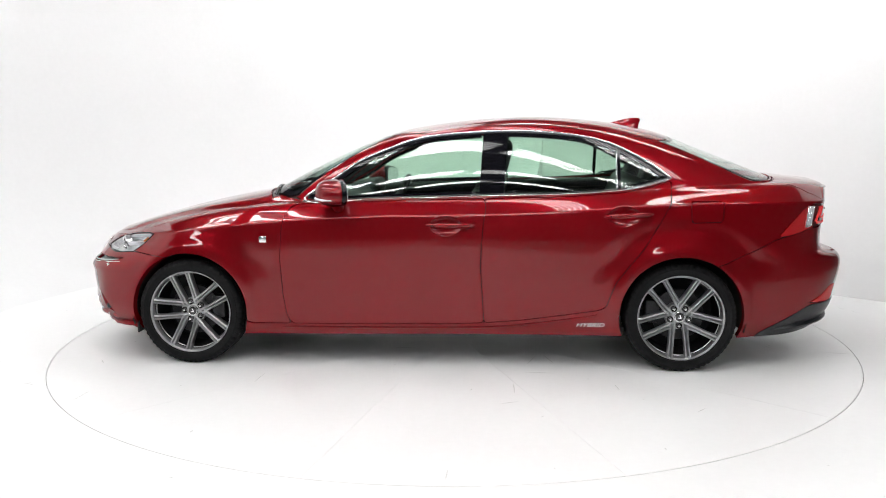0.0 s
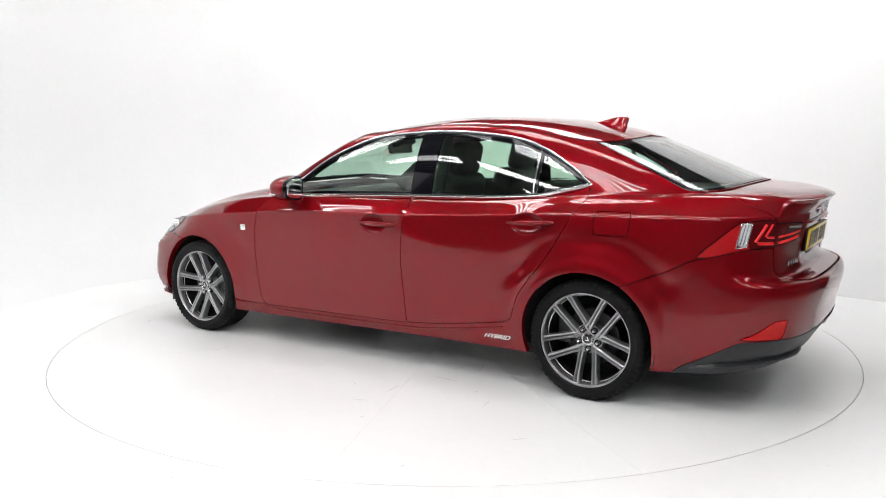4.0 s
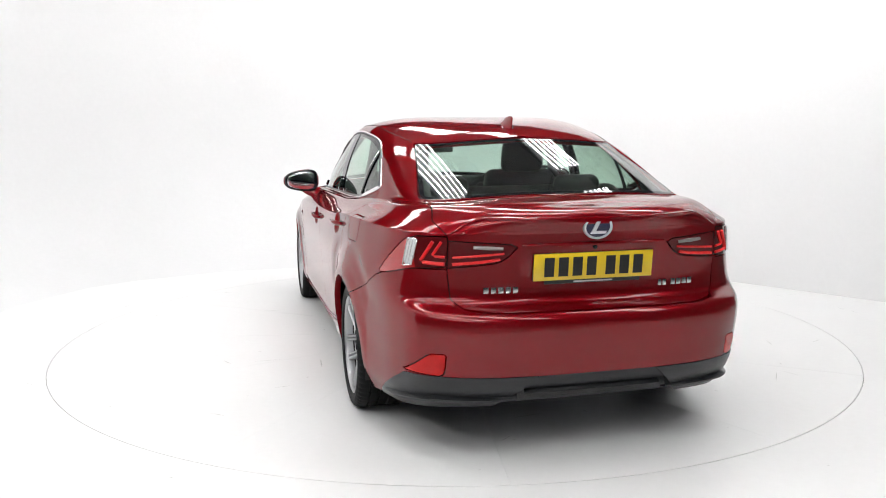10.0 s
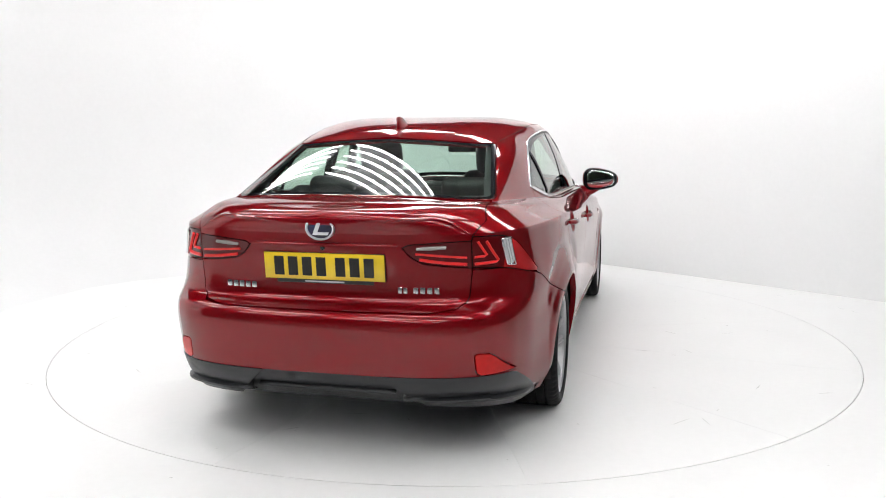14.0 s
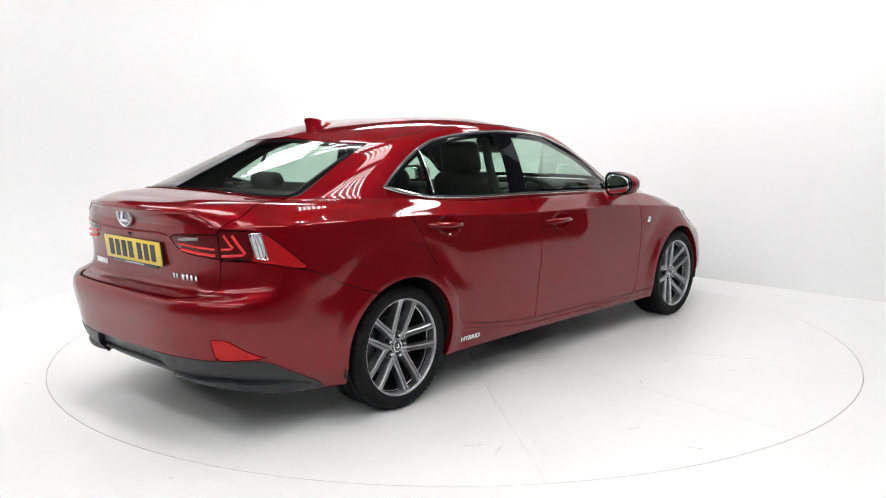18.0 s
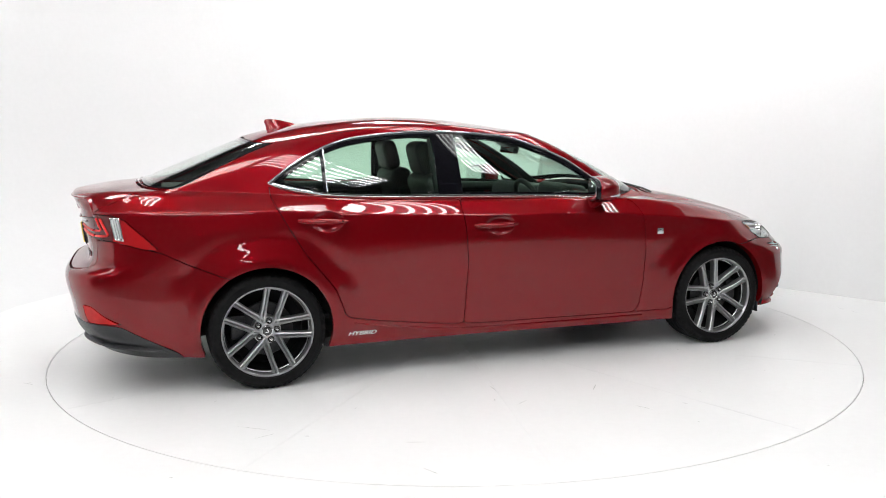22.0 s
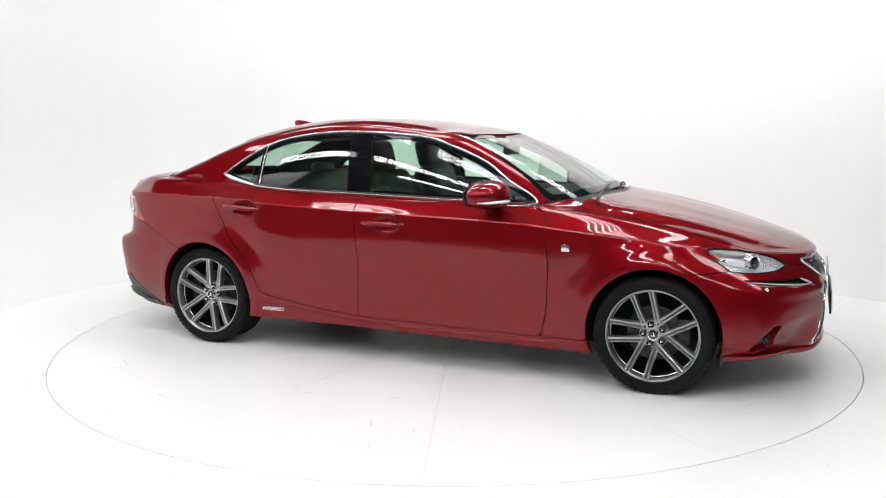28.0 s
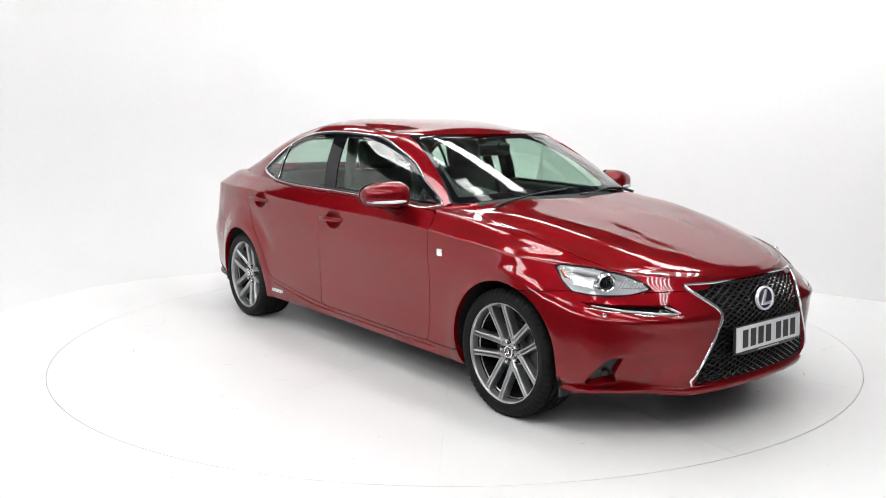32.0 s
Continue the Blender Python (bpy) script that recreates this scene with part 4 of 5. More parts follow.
def head_lamps():
    hl = P["headlamp"]
    for s in SIDES:
        m = (lambda q: q) if s == 1 else (lambda q: q.mirrored())
        lamp = m(hl.shifted(-.05)).link("headlamp", BOWL, CAR, "clear headlamp with a chrome projector", lip=0)
        # bright walls of the bowl
        m(hl.shifted(-.004)).link("lamp_rim", BOWL, lamp, lip=.045)
        for o in [c for c in lamp.children if c.name.startswith("lamp_rim")]:
            bm = bmesh.new()
            bm.from_mesh(o.data)
            bmesh.ops.delete(bm, geom=[f for f in bm.faces if f.smooth], context="FACES")
            bm.to_mesh(o.data)
            bm.free()
        c = Vector((1.872, .690 * s, .684))
        out = Vector((.80, .60 * s, .03)).normalized()
        q = out.to_track_quat("Y", "Z").to_matrix().to_4x4()
        base = Matrix.Translation(c - out * .035) @ q
        part("projector_ring", moved(lathe([(.026, .0), (.030, .022), (.036, .026), (.044, .018), (.046, -.01), (.030, -.012)], 32), base), CHROME, lamp)
        part("projector_lens", moved(lathe([(.0005, .020), (.010, .018), (.019, .012), (.025, .002), (.026, -.004)], 32), base), BLACK_GLOSS, lamp, "dark round projector lens")
        for (x0, z0), (x1, z1), w in (((1.665, .735), (1.83, .715), .014), ((1.69, .70), (1.83, .668), .012), ((1.91, .665), (1.985, .662), .006), ((1.90, .70), (1.97, .678), .007)):
            a, b = on_side(x0, z0, s, -.028), on_side(x1, z1, s, -.028)
            part("reflector_fin", tube([a, (a + b) / 2, b], [w * .6, w, w * .7], 8, flat=.5), WHITE_LENS if z0 > .71 else REFLECTOR, lamp)
        part("side_marker", tube([on_side(1.672, .725, s, -.012), on_side(1.70, .70, s, -.012)], .009, 8), AMBER, lamp, "amber side marker")
        a, b = on_side(1.735, .688, s, -.020), on_side(1.815, .680, s, -.022)
        part("lamp_box", tube([a, (a + b) / 2, b], [.024, .026, .024], 4, flat=.5), BRIGHT_LENS, lamp, "white light block of the headlamp")
        part("lamp_edge", ray_tube(dense(HEADLAMP, 5), .0042, s, -.002, True, .8), BLACK_GLOSS, lamp, "black edge of the headlamp")
        for i in range(9):
            x = 1.905 + .0105 * i
            zt, zb = .712 - (x - 1.90) * .42, .655 + max(0, x - 1.95) * .08
            part("lens_rib", tube([on_side(x, zb, s, -.022), on_side(x - .006, zt, s, -.022)], .0022, 5), WHITE_LENS, lamp)
        m(hl.keep(poly([(1.76, .652), (1.85, .645), (1.95, .648), (2.1, .655), (2.1, .60), (1.6, .60)]))).shifted(-.012).link("lamp_bezel", BLACK_GLOSS, lamp, lip=.02)
        m(hl).link("lamp_cover", CLEAR, lamp, "clear lamp cover", lip=0)
        # slim day lamp in its slot
        d = m(P["day_lamp"].shifted(-.018)).link("day_running_lamp", BLACK_GLOSS, CAR, "slim arrow-shaped day running lamp", lip=0)
        part("light_bar", ray_tube([(1.86, .597), (1.98, .583), (2.08, .572), (2.125, .569)], [.003, .005, .006, .003], s, -.006, False), WHITE_LENS, d)
        part("light_bar", ray_tube([(2.076, .598), (2.10, .586), (2.128, .571)], [.003, .006, .004], s, -.006, False), WHITE_LENS, d)
        part("chrome_edge", ray_tube([(1.84, .588), (1.93, .580), (2.06, .566), (2.142, .561)], [.002, .003, .0035, .002], s, .001), CHROME, d)
        # fog lamp recess
        f = m(P["fog"].shifted(-.035)).link("fog_recess", BLACK_PLASTIC, CAR, "black recess with a small fog lamp", lip=0)
        fc = on_side(1.940, .318, s, -.02)
        part("fog_lamp", moved(lathe([(.001, .012), (.010, .010), (.016, .002), (.018, -.01)], 20), Matrix.Translation(fc) @ Vector((.8, .6 * s, 0)).to_track_quat("Y", "Z").to_matrix().to_4x4()), STEEL, f)
        # washer cap
        w = on_side(1.93, .566, s, .004)
        part("washer_cap", moved(lathe([(.001, .006), (.008, .004), (.010, -.004)], 16), Matrix.Translation(w) @ Vector((.6, .8 * s, 0)).to_track_quat("Y", "Z").to_matrix().to_4x4()), CHROME, CAR)


AMBER = mat("amber_lens", (0.55, 0.12, 0.01), 0.2, coat=1.0)


def in_poly(u, v, pts):
    c = False
    for (a, b), (p, q) in zip(pts, pts[1:] + pts[:1]):
        if (b <= v) != (q <= v) and u < a + (v - b) * (p - a) / (q - b):
            c = not c
    return c


def badge(at, facing, size, parent, name="badge"):
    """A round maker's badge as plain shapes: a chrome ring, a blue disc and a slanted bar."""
    q = Vector(facing).to_track_quat("Y", "Z").to_matrix().to_4x4()
    m = Matrix.Translation(at) @ q
    b = part(name, moved(lathe([(size * .80, .002), (size * .86, .008), (size * .95, .009), (size, .003), (size, -.006)], 40), m @ Matrix.Diagonal((1.15, 1, .92, 1))), BADGE, parent, "oval chrome maker's badge on blue")
    part("badge_disc", moved(lathe([(.0005, .003), (size * .82, .003), (size * .84, -.006)], 40), m @ Matrix.Diagonal((1.15, 1, .92, 1))), BLUE_BADGE, b)
    part("badge_bar", moved(prism([(-u * size, v * size) for u, v in ((-.60, -.48), (.62, -.48), (.70, -.27), (-.18, -.27), (.22, .66), (-.06, .66))], .006, .0008), m @ Matrix.Translation((0, .003, 0))), BADGE, b)
    return b


def plate(at, facing, material, parent, label, rim=.0075):
    q = Vector(facing).to_track_quat("Y", "Z").to_matrix().to_4x4()
    m = Matrix.Translation(at) @ q
    p = part("number_plate", moved(box(.52, .006, .111, (0, 0, 0), .0025), m), material, parent, label)
    part("plate_backing", moved(box(.52 + 2 * rim, .010, .111 + 2 * rim, (0, -.007, -rim * .4), .003), m), BLACK_PLASTIC, p)
    w, gap = .050, .011
    x = -(7 * w + 6 * gap + .022) / 2
    for i in range(7):
        part("plate_bar", moved(box(w - .008, .001, .079, (x + w / 2, .0036, .0)), m), INK, p)
        x += w + gap + (.022 if i == 2 else 0)
    part("plate_plinth", moved(box(.42, .008, .024, (0, -.005, -.060), .002), m), BLACK_PLASTIC, p)
    part("dealer_strip", moved(box(.17, .001, .006, (.0, -.0003, -.064)), m), WHITE_LENS, p)
    return p


def nose():
    bump = P["front_bumper"].both().link("front_bumper", PAINT, CAR, lip=0.035)
    g = P["grille"].both().shifted(-.055).link("grille", UNDER, CAR, "black mesh spindle grille with a chrome edge", lip=0)
    half = [(y, z) for y, z in GRILLE if y > 0]
    edge = [(0, .683)] + curved(half[:3], 6, False)[0:] + curved(half[2:6], 8, False)[1:] + curved(half[5:], 4, False)[1:]
    edge = [p for p in edge if p[0] > .001 and not (p[1] < .26 and p[0] < .440)]
    full = [(-y, z) for y, z in edge[::-1]] + edge
    pts = [on_nose(y, min(z, .676), .006 if z > .67 else .001) for y, z in full]
    part("grille_trim", tube(pts, [.0050 + .003 * (abs(p.z - .60) < .10) for p in pts], 8, False, .7), CHROME, g, "bright chrome edge of the spindle grille")
    outline = [(-y, z) for y, z in half[::-1]] + half
    # two families of slanting bars make the mesh
    for fam in (1, -1):
        for k in range(-26, 27):
            run = []
            for i in range(200):
                y = -.47 + .94 * i / 199
                z = .46 + k * .0245 + fam * .46 * y
                ok = in_poly(y, z, outline)
                if ok:
                    run.append((y, z))
                if (not ok or i == 199) and run:
                    if len(run) > 6:
                        st = run[::8] + [run[-1]]
                        part("mesh_bar", tube([on_nose(a, min(b, .67), -.018) for a, b in st], .0042, 5, flat=1.5), MESH_BLACK, g)
                    run = []
    badge(on_nose(0, .585, .004), (1, 0, .12), .060, CAR)
    plate(on_nose(0, .432, .016), (1, 0, .03), PLATE_WHITE, CAR, "white front number plate")
    # splitter lip under the chin, widest at the corners
    line = [on_nose(y, .226, 0) for y in np.linspace(0, .60, 16)] + [on_side(x, .226, 1, 0) for x in (2.02, 1.98, 1.94, 1.90, 1.86, 1.82, 1.78, 1.74)]
    line = [Vector((p.x, -p.y, p.z)) for p in line[::-1][:-1]] + line
    bm = bmesh.new()
    rows = []
    for i, p in enumerate(line):
        a, b = line[max(i - 1, 0)], line[min(i + 1, len(line) - 1)]
        d = (b - a).normalized()
        out = Vector((d.y, -d.x, 0))
        if out.x < 0 and abs(p.y) < .5 or out.y * p.y < 0 and abs(p.y) > .5:
            out = -out
        wide = .010 + .026 * math.exp(-((abs(p.y) - .70) / .14) ** 2)
        if p.x < 1.80:
            wide *= max(.25, (p.x - 1.72) / .08)
        rows.append([bm.verts.new(p + out * u * wide + Vector((0, 0, v))) for u, v in ((-.6, .024), (.5, .010), (1, .002), (1, -.010), (.6, -.018), (-1.2, -.020))])
    for a, b in zip(rows, rows[1:]):
        for j in range(5):
            bm.faces.new((a[j], a[j + 1], b[j + 1], b[j]))
    bmesh.ops.recalc_face_normals(bm, faces=bm.faces)
    part("chin_lip", smooth(bm, 45), PAINT, bump, "body-coloured splitter lip")
    for s in SIDES:
        part("mud_flap", box(.012, .15, .07, (1.735, s * .76, .205), .003), BLACK_PLASTIC, bump)


def tail():
    lid = P["lid"].both().link("boot_lid", PAINT, CAR, lip=0.02)
    bump = P["rear_bumper"].both().link("rear_bumper", PAINT, CAR, lip=0.03)
    d = P["diffuser"]
    mid, corner = d.cut(lambda s: s.co[:, 1] - (.255 + 1.05 * (.38 - s.co[:, 2])))
    mid.co[:, 0] += .03
    mid.both().link("diffuser", BLACK_PLASTIC, bump, "grained black plastic diffuser", lip=0)
    pair(corner.shifted(.004), "diffuser_corner", BLACK_PLASTIC, "grained black plastic bumper corner", .028, {1: bump, -1: bump})
    # flared foot of the corners
    for s in SIDES:
        line = [on_side(x, .228 - (x + 1.90) * .13, 1) for x in np.linspace(-1.90, -2.24, 12)] + [on_nose(y, .274, 0, True) for y in np.linspace(.66, .33, 10)]
        bm = bmesh.new()
        rows = []
        for i, p in enumerate(line):
            d = line[min(i + 1, len(line) - 1)] - line[max(i - 1, 0)]
            out = Vector((d.y, -d.x, 0)).normalized()
            if out.dot(Vector((p.x + 1.6, p.y, 0))) < 0:
                out = -out
            k = min(1.0, i / 4, (len(line) - 1 - i) / 4 + .3)
            rows.append([bm.verts.new(Vector((q.x, s * q.y, q.z))) for q in (p + out * .004 + Vector((0, 0, .045)), p + out * (.006 + .006 * k) + Vector((0, 0, .012)),
                         p + out * (.008 + .022 * k), p + out * (.006 + .022 * k) - Vector((0, 0, .008)), p - out * .03 - Vector((0, 0, .012)))])
        for a, b in zip(rows, rows[1:]):
            for j in range(4):
                bm.faces.new((a[j], a[j + 1], b[j + 1], b[j]))
        bmesh.ops.recalc_face_normals(bm, faces=bm.faces)
        part("diffuser_foot", smooth(bm, 40), BLACK_PLASTIC, bump)
    part("diffuser_blade", tube([on_nose(y, .30, -.02, True) for y in np.linspace(-.30, .30, 13)], .012, 8, flat=.4), BLACK_PLASTIC, bump)
    part("diffuser_blade", tube([on_nose(y, .262, -.05, True) for y in np.linspace(-.36, .36, 13)], .014, 8, flat=.5), BLACK_PLASTIC, bump)
    part("bumper_core", box(.06, 1.10, .14, (-2.20, 0, .345), .01), UNDER, bump)
    pair(P["reflector"].shifted(.001), "reflector", RED_LENS, "red corner reflector", .02, {1: bump, -1: bump})
    t = P["tail"]
    strip, rest = t.cut(poly(STRIP))
    fore, aft = rest.cut(lambda s: -(s.co[:, 0] + 2.125 - .15 * (s.co[:, 2] - .86)))
    for s in SIDES:
        m = (lambda q: q) if s == 1 else (lambda q: q.mirrored())
        lamp = m(fore).link("tail_lamp", RED_MID, CAR, "arrow-shaped red tail lamp", .02)
        m(strip.shifted(.005)).link("indicator_strip", WHITE_LENS, lamp, "clear ribbed indicator strip", .02)
        part("strip_frame", ray_tube(dense(STRIP, 6), .0035, s, .004, True), CHROME, lamp)
        for k in (.35, .65):
            part("strip_rib", ray_tube([(-2.102 - .04 * k, .912), (-2.084 - .038 * k, .810)], .0022, s, .005), SATIN, lamp)
        m(aft).link("lamp_lens", RED_DARK, lamp, "dark red smoked lens", .02)
        yz = lambda pts, r: tube([on_nose(s * y, z, .003, True) for y, z in pts], r, 6, flat=.8)
        part("light_line", yz([(.648, .910), (.668, .872), (.690, .832), (.682, .825), (.65, .822), (.606, .820)], .008), RED_LINE, lamp)
        part("light_line", yz([(.618, .910), (.635, .880), (.650, .856), (.640, .850), (.606, .848)], .0065), RED_LINE, lamp)
        inner = m(P["tail_in"]).link("inner_lamp", RED_DARK, CAR, "dark red smoked lamp in the boot lid", .015)
        part("light_line", yz([(.578, .820), (.50, .826), (.44, .833), (.395, .840)], .0075), RED_LINE, inner)
        part("light_line", yz([(.578, .847), (.50, .853), (.43, .859), (.380, .863)], .0055), RED_LINE, inner)
        part("reverse_lamp", tube([on_nose(s * y, z, .001, True) for y, z in ((.50, .890), (.44, .887), (.385, .884))], [.009, .011, .008], 8, flat=.5), DIM_LENS, inner, "clear reversing lamp")
    badge(on_nose(0, .963, .004, True), (-1, 0, -.15), .055, CAR)
    plate(on_nose(0, .803, .012, True), (-1, 0, -.10), PLATE_YELLOW, CAR, "yellow rear number plate", .001)
    # grip above the plate and the spoiler edge
    part("plate_garnish", tube([on_nose(y, .895, .004, True) for y in np.linspace(-.31, .31, 13)], [.004] + [.010] * 11 + [.004], 8, flat=.7), PAINT, lid)
    part("camera_eye", moved(lathe([(.001, .004), (.008, .003), (.010, -.004)], 14), Matrix.Translation(on_nose(0, .880, .008, True)) @ Vector((-1, 0, -.4)).to_track_quat("Y", "Z").to_matrix().to_4x4()), BLACK_GLOSS, lid)
    # ducktail: a flat-topped lip with a crisp edge that runs down to the lamps at its ends
    bm = bmesh.new()
    rows = []
    for y in np.linspace(-.592, .592, 61):
        u = np.clip((abs(y) - .44) / .152, 0, 1)
        z = 1.002 - .066 * u ** 1.8
        k = (1 - u ** 3)
        e = on_nose(y, z, 0, True)
        inn = SKIN.find_nearest(Vector((e.x + .13 * k + .03, y * (1 - .03 * u), z + .05)))[0]
        low = on_nose(y, z - .045 * k - .004, .0006, True)
        edge = e + Vector((-.009 * k - .001, 0, .006 * k + .0005))
        mid = inn.lerp(edge, .55) + Vector((0, 0, .002 * k))
        rows.append([bm.verts.new(v) for v in (inn + Vector((0, 0, -.001)), mid, edge + Vector((.012 * k + .001, 0, .0006 * k)), edge + Vector((.003 * k, 0, -.0008 * k)), edge + Vector((0, 0, -.005 * k)),
                                               edge + Vector((.004 * k, 0, -.010 * k)), low.lerp(edge, .35) + Vector((.004 * k, 0, 0)), low)])
    for a, b in zip(rows, rows[1:]):
        for j in range(7):
            bm.faces.new((a[j], a[j + 1], b[j + 1], b[j]))
    bmesh.ops.recalc_face_normals(bm, faces=bm.faces)
    part("spoiler_lip", smooth(bm, 40), PAINT, lid, "body-coloured spoiler edge")
    # maker's and model lettering as plain bars
    for y0, y1, n in ((.462, .312, 5), (-.300, -.345, 2), (-.362, -.474, 4)):
        for i in range(n):
            y = y0 + (y1 - y0) * (i + .5) / n
            w = abs(y1 - y0) / n * .72
            p = on_nose(y, .712, .002, True)
            part("lettering_bar", box(.004, w, .026, p, .001), SATIN, lid)


def oval(a, b, c, m):
    """A flat-faced rounded oval, lower towards its outer end."""
    bm = bmesh.new()
    bmesh.ops.create_uvsphere(bm, u_segments=36, v_segments=18, radius=1)
    for v in bm.verts:
        q = [math.copysign(abs(t) ** .62, t) for t in v.co]
        v.co = (math.copysign(min(abs(q[0]), .8), q[0]) * a, q[1] * b, q[2] * c * (1 - .22 * q[1]))
    bm = moved(bm, m)
    bmesh.ops.recalc_face_normals(bm, faces=bm.faces)
    return smooth(bm, 40)


def small_things():
    for s in SIDES:
        # mirrors
        bm = bmesh.new()
        bmesh.ops.create_uvsphere(bm, u_segments=32, v_segments=20, radius=1)
        for v in bm.verts:
            x, y, z = v.co
            x = x if x > 0 else x * .38
            e = .78
            v.co = (math.copysign(abs(x) ** e, x) * .115, math.copysign(abs(y) ** e, y) * .124, math.copysign(abs(z) ** e, z) * .074)
            v.co.z *= 1 - .22 * (v.co.y / .118)
            v.co.x -= .30 * max(v.co.y, -.05)
        m = Matrix.Translation((.515, s * .930, 1.000)) @ Matrix.Diagonal((1, s, 1, 1))
        bm = moved(smooth(bm), m)
        if s < 0:
            bmesh.ops.reverse_faces(bm, faces=bm.faces)
        skin = BVHTree.FromBMesh(bm)
        under = bm.copy()
        mid = Vector((.515, s * .930, 1.0))
        bmesh.ops.delete(under, geom=[f for f in under.faces if f.calc_center_median().z > .944], context="FACES")
        for v in under.verts:
            v.co = mid + (v.co - mid) * 1.012
        mir = part("door_mirror", bm, PAINT, CAR, "body-coloured door mirror with a black lower half")
        part("mirror_underside", under, BLACK_GLOSS, mir, "gloss black lower half of the mirror")
        line = [skin.ray_cast(Vector((1.5, s * (.930 + y), .972 - .02 * y)), Vector((-1, 0, 0)))[0] for y in np.linspace(-.055, .112, 9)]
        part("indicator_lens", tube([p + Vector((.001, 0, 0)) for p in line], [.004, .008, .0095, .0095, .009, .0085, .008, .007, .004], 8), BRIGHT_LENS, mir, "clear indicator lens")
        tilt = pose(0, 0, 0, 0, 0, s * 16)
        part("mirror_frame", oval(.022, .120, .071, Matrix.Translation((.474, s * .932, 1.001)) @ tilt @ Matrix.Diagonal((1, s, 1, 1))), BLACK_GLOSS, mir)
        part("mirror_glass", oval(.006, .098, .057, Matrix.Translation((.4565, s * .935, 1.002)) @ tilt @ Matrix.Diagonal((1, s, 1, 1))), MIRROR, mir)
        part("mirror_foot", tube([(.52, s * .79, .912), (.525, s * .835, .915), (.53, s * .875, .930), (.53, s * .905, .955)], [.052, .044, .040, .044], 14, flat=.70), PAINT, mir)
        part("mirror_sail", ray_tube([(.70, .958), (.62, .965), (.60, .99)], .012, s, -.004, False, .6), BLACK_GLOSS, CAR)
        # fender badge
        c = on_side(.948, .737, s, .002)
        fb = part("fender_badge", box(.042, .005, .036, c, .002), CHROME, CAR, "small square chrome fender badge")
        part("badge_inlay", box(.022, .003, .014, c + Vector((0, s * .0022, .004)), .001), SATIN, fb)
        # raised edge of the side skirt
        part("skirt_edge", ray_tube(curved([(.86, .222), (.4, .222), (0, .226), (-.35, .236), (-.6, .264), (-.85, .301), (-.94, .319)], 5, False), [.003] + [.008] * 25 + [.006] * 4 + [.003], s, .001, False, .7), PAINT, CAR)
        # sill lettering
        curve = bpy.data.curves.new("lettering", "FONT")
        curve.body = "HYBRID"
        curve.size = .040
        curve.shear = .35
        curve.extrude = .001
        curve.offset = .0003
        curve.align_x, curve.align_y = "CENTER", "CENTER"
        tmp = bpy.data.objects.new("lettering", curve)
        scene.collection.objects.link(tmp)
        me = bpy.data.meshes.new_from_object(tmp.evaluated_get(bpy.context.evaluated_depsgraph_get()))
        bpy.data.objects.remove(tmp)
        me.materials.clear()
        me.materials.append(LETTER)
        ob = new("sill_lettering", me)
        wx = max(v.co.x for v in me.vertices) - min(v.co.x for v in me.vertices)
        x = -.90
        p = on_side(x, .260, s, .007)
        sc = .158 / wx
        a, b = on_side(x, .27, s), on_side(x, .246, s)
        lean = math.degrees(math.atan2((a.y - b.y) * s, .024))
        me.transform(Matrix.Diagonal((sc, .75, 1, 1)))
        ob.matrix_basis = pose(*p, 90 + (-lean if s < 0 else -lean), 0, 180 if s == 1 else 0) if s == 1 else pose(*p, 90 - lean, 0, 0)
        ob.parent = CAR
        tagged(ob, "bright raised word on the sill")
    # seams along the roof's edges
    for s in SIDES:
        pts = []
        for x, y in curved([(.24, .545), (.0, .592), (-.4, .604), (-.8, .590), (-1.1, .552), (-1.27, .525)], 8, False):
            pts.append(SKIN.ray_cast(Vector((x, s * y, 3)), Vector((0, 0, -1)))[0] + Vector((0, 0, -.0005)))
        part("roof_moulding", tube(pts, .0022, 6), UNDER, CAR, "thin dark seam along the roof")
    # aerial fin
    prof = [(-1.075, .0, .0), (-1.12, .018, .020), (-1.17, .026, .040), (-1.22, .024, .056), (-1.25, .014, .060), (-1.262, .004, .052)]
    bm = bmesh.new()
    rows = []
    for x, w, h in prof:
        h0 = SKIN.ray_cast(Vector((x, 0, 3)), Vector((0, 0, -1)))[0].z
        rows.append([bm.verts.new((x + dx * .012, y, h0 + z)) for y, z, dx in ((-w, -.004, 0), (-w * .7, h * .35, 0), (-.003, h, -1), (.003, h, -1), (w * .7, h * .35, 0), (w, -.004, 0))])
    for a, b in zip(rows, rows[1:]):
        for j in range(5):
            bm.faces.new((a[j], a[j + 1], b[j + 1], b[j]))
    bm.faces.new(rows[-1])
    bmesh.ops.remove_doubles(bm, verts=bm.verts, dist=1e-5)
    bmesh.ops.recalc_face_normals(bm, faces=bm.faces)
    part("aerial_fin", smooth(bm, 50), PAINT, CAR, "body-coloured shark-fin aerial")


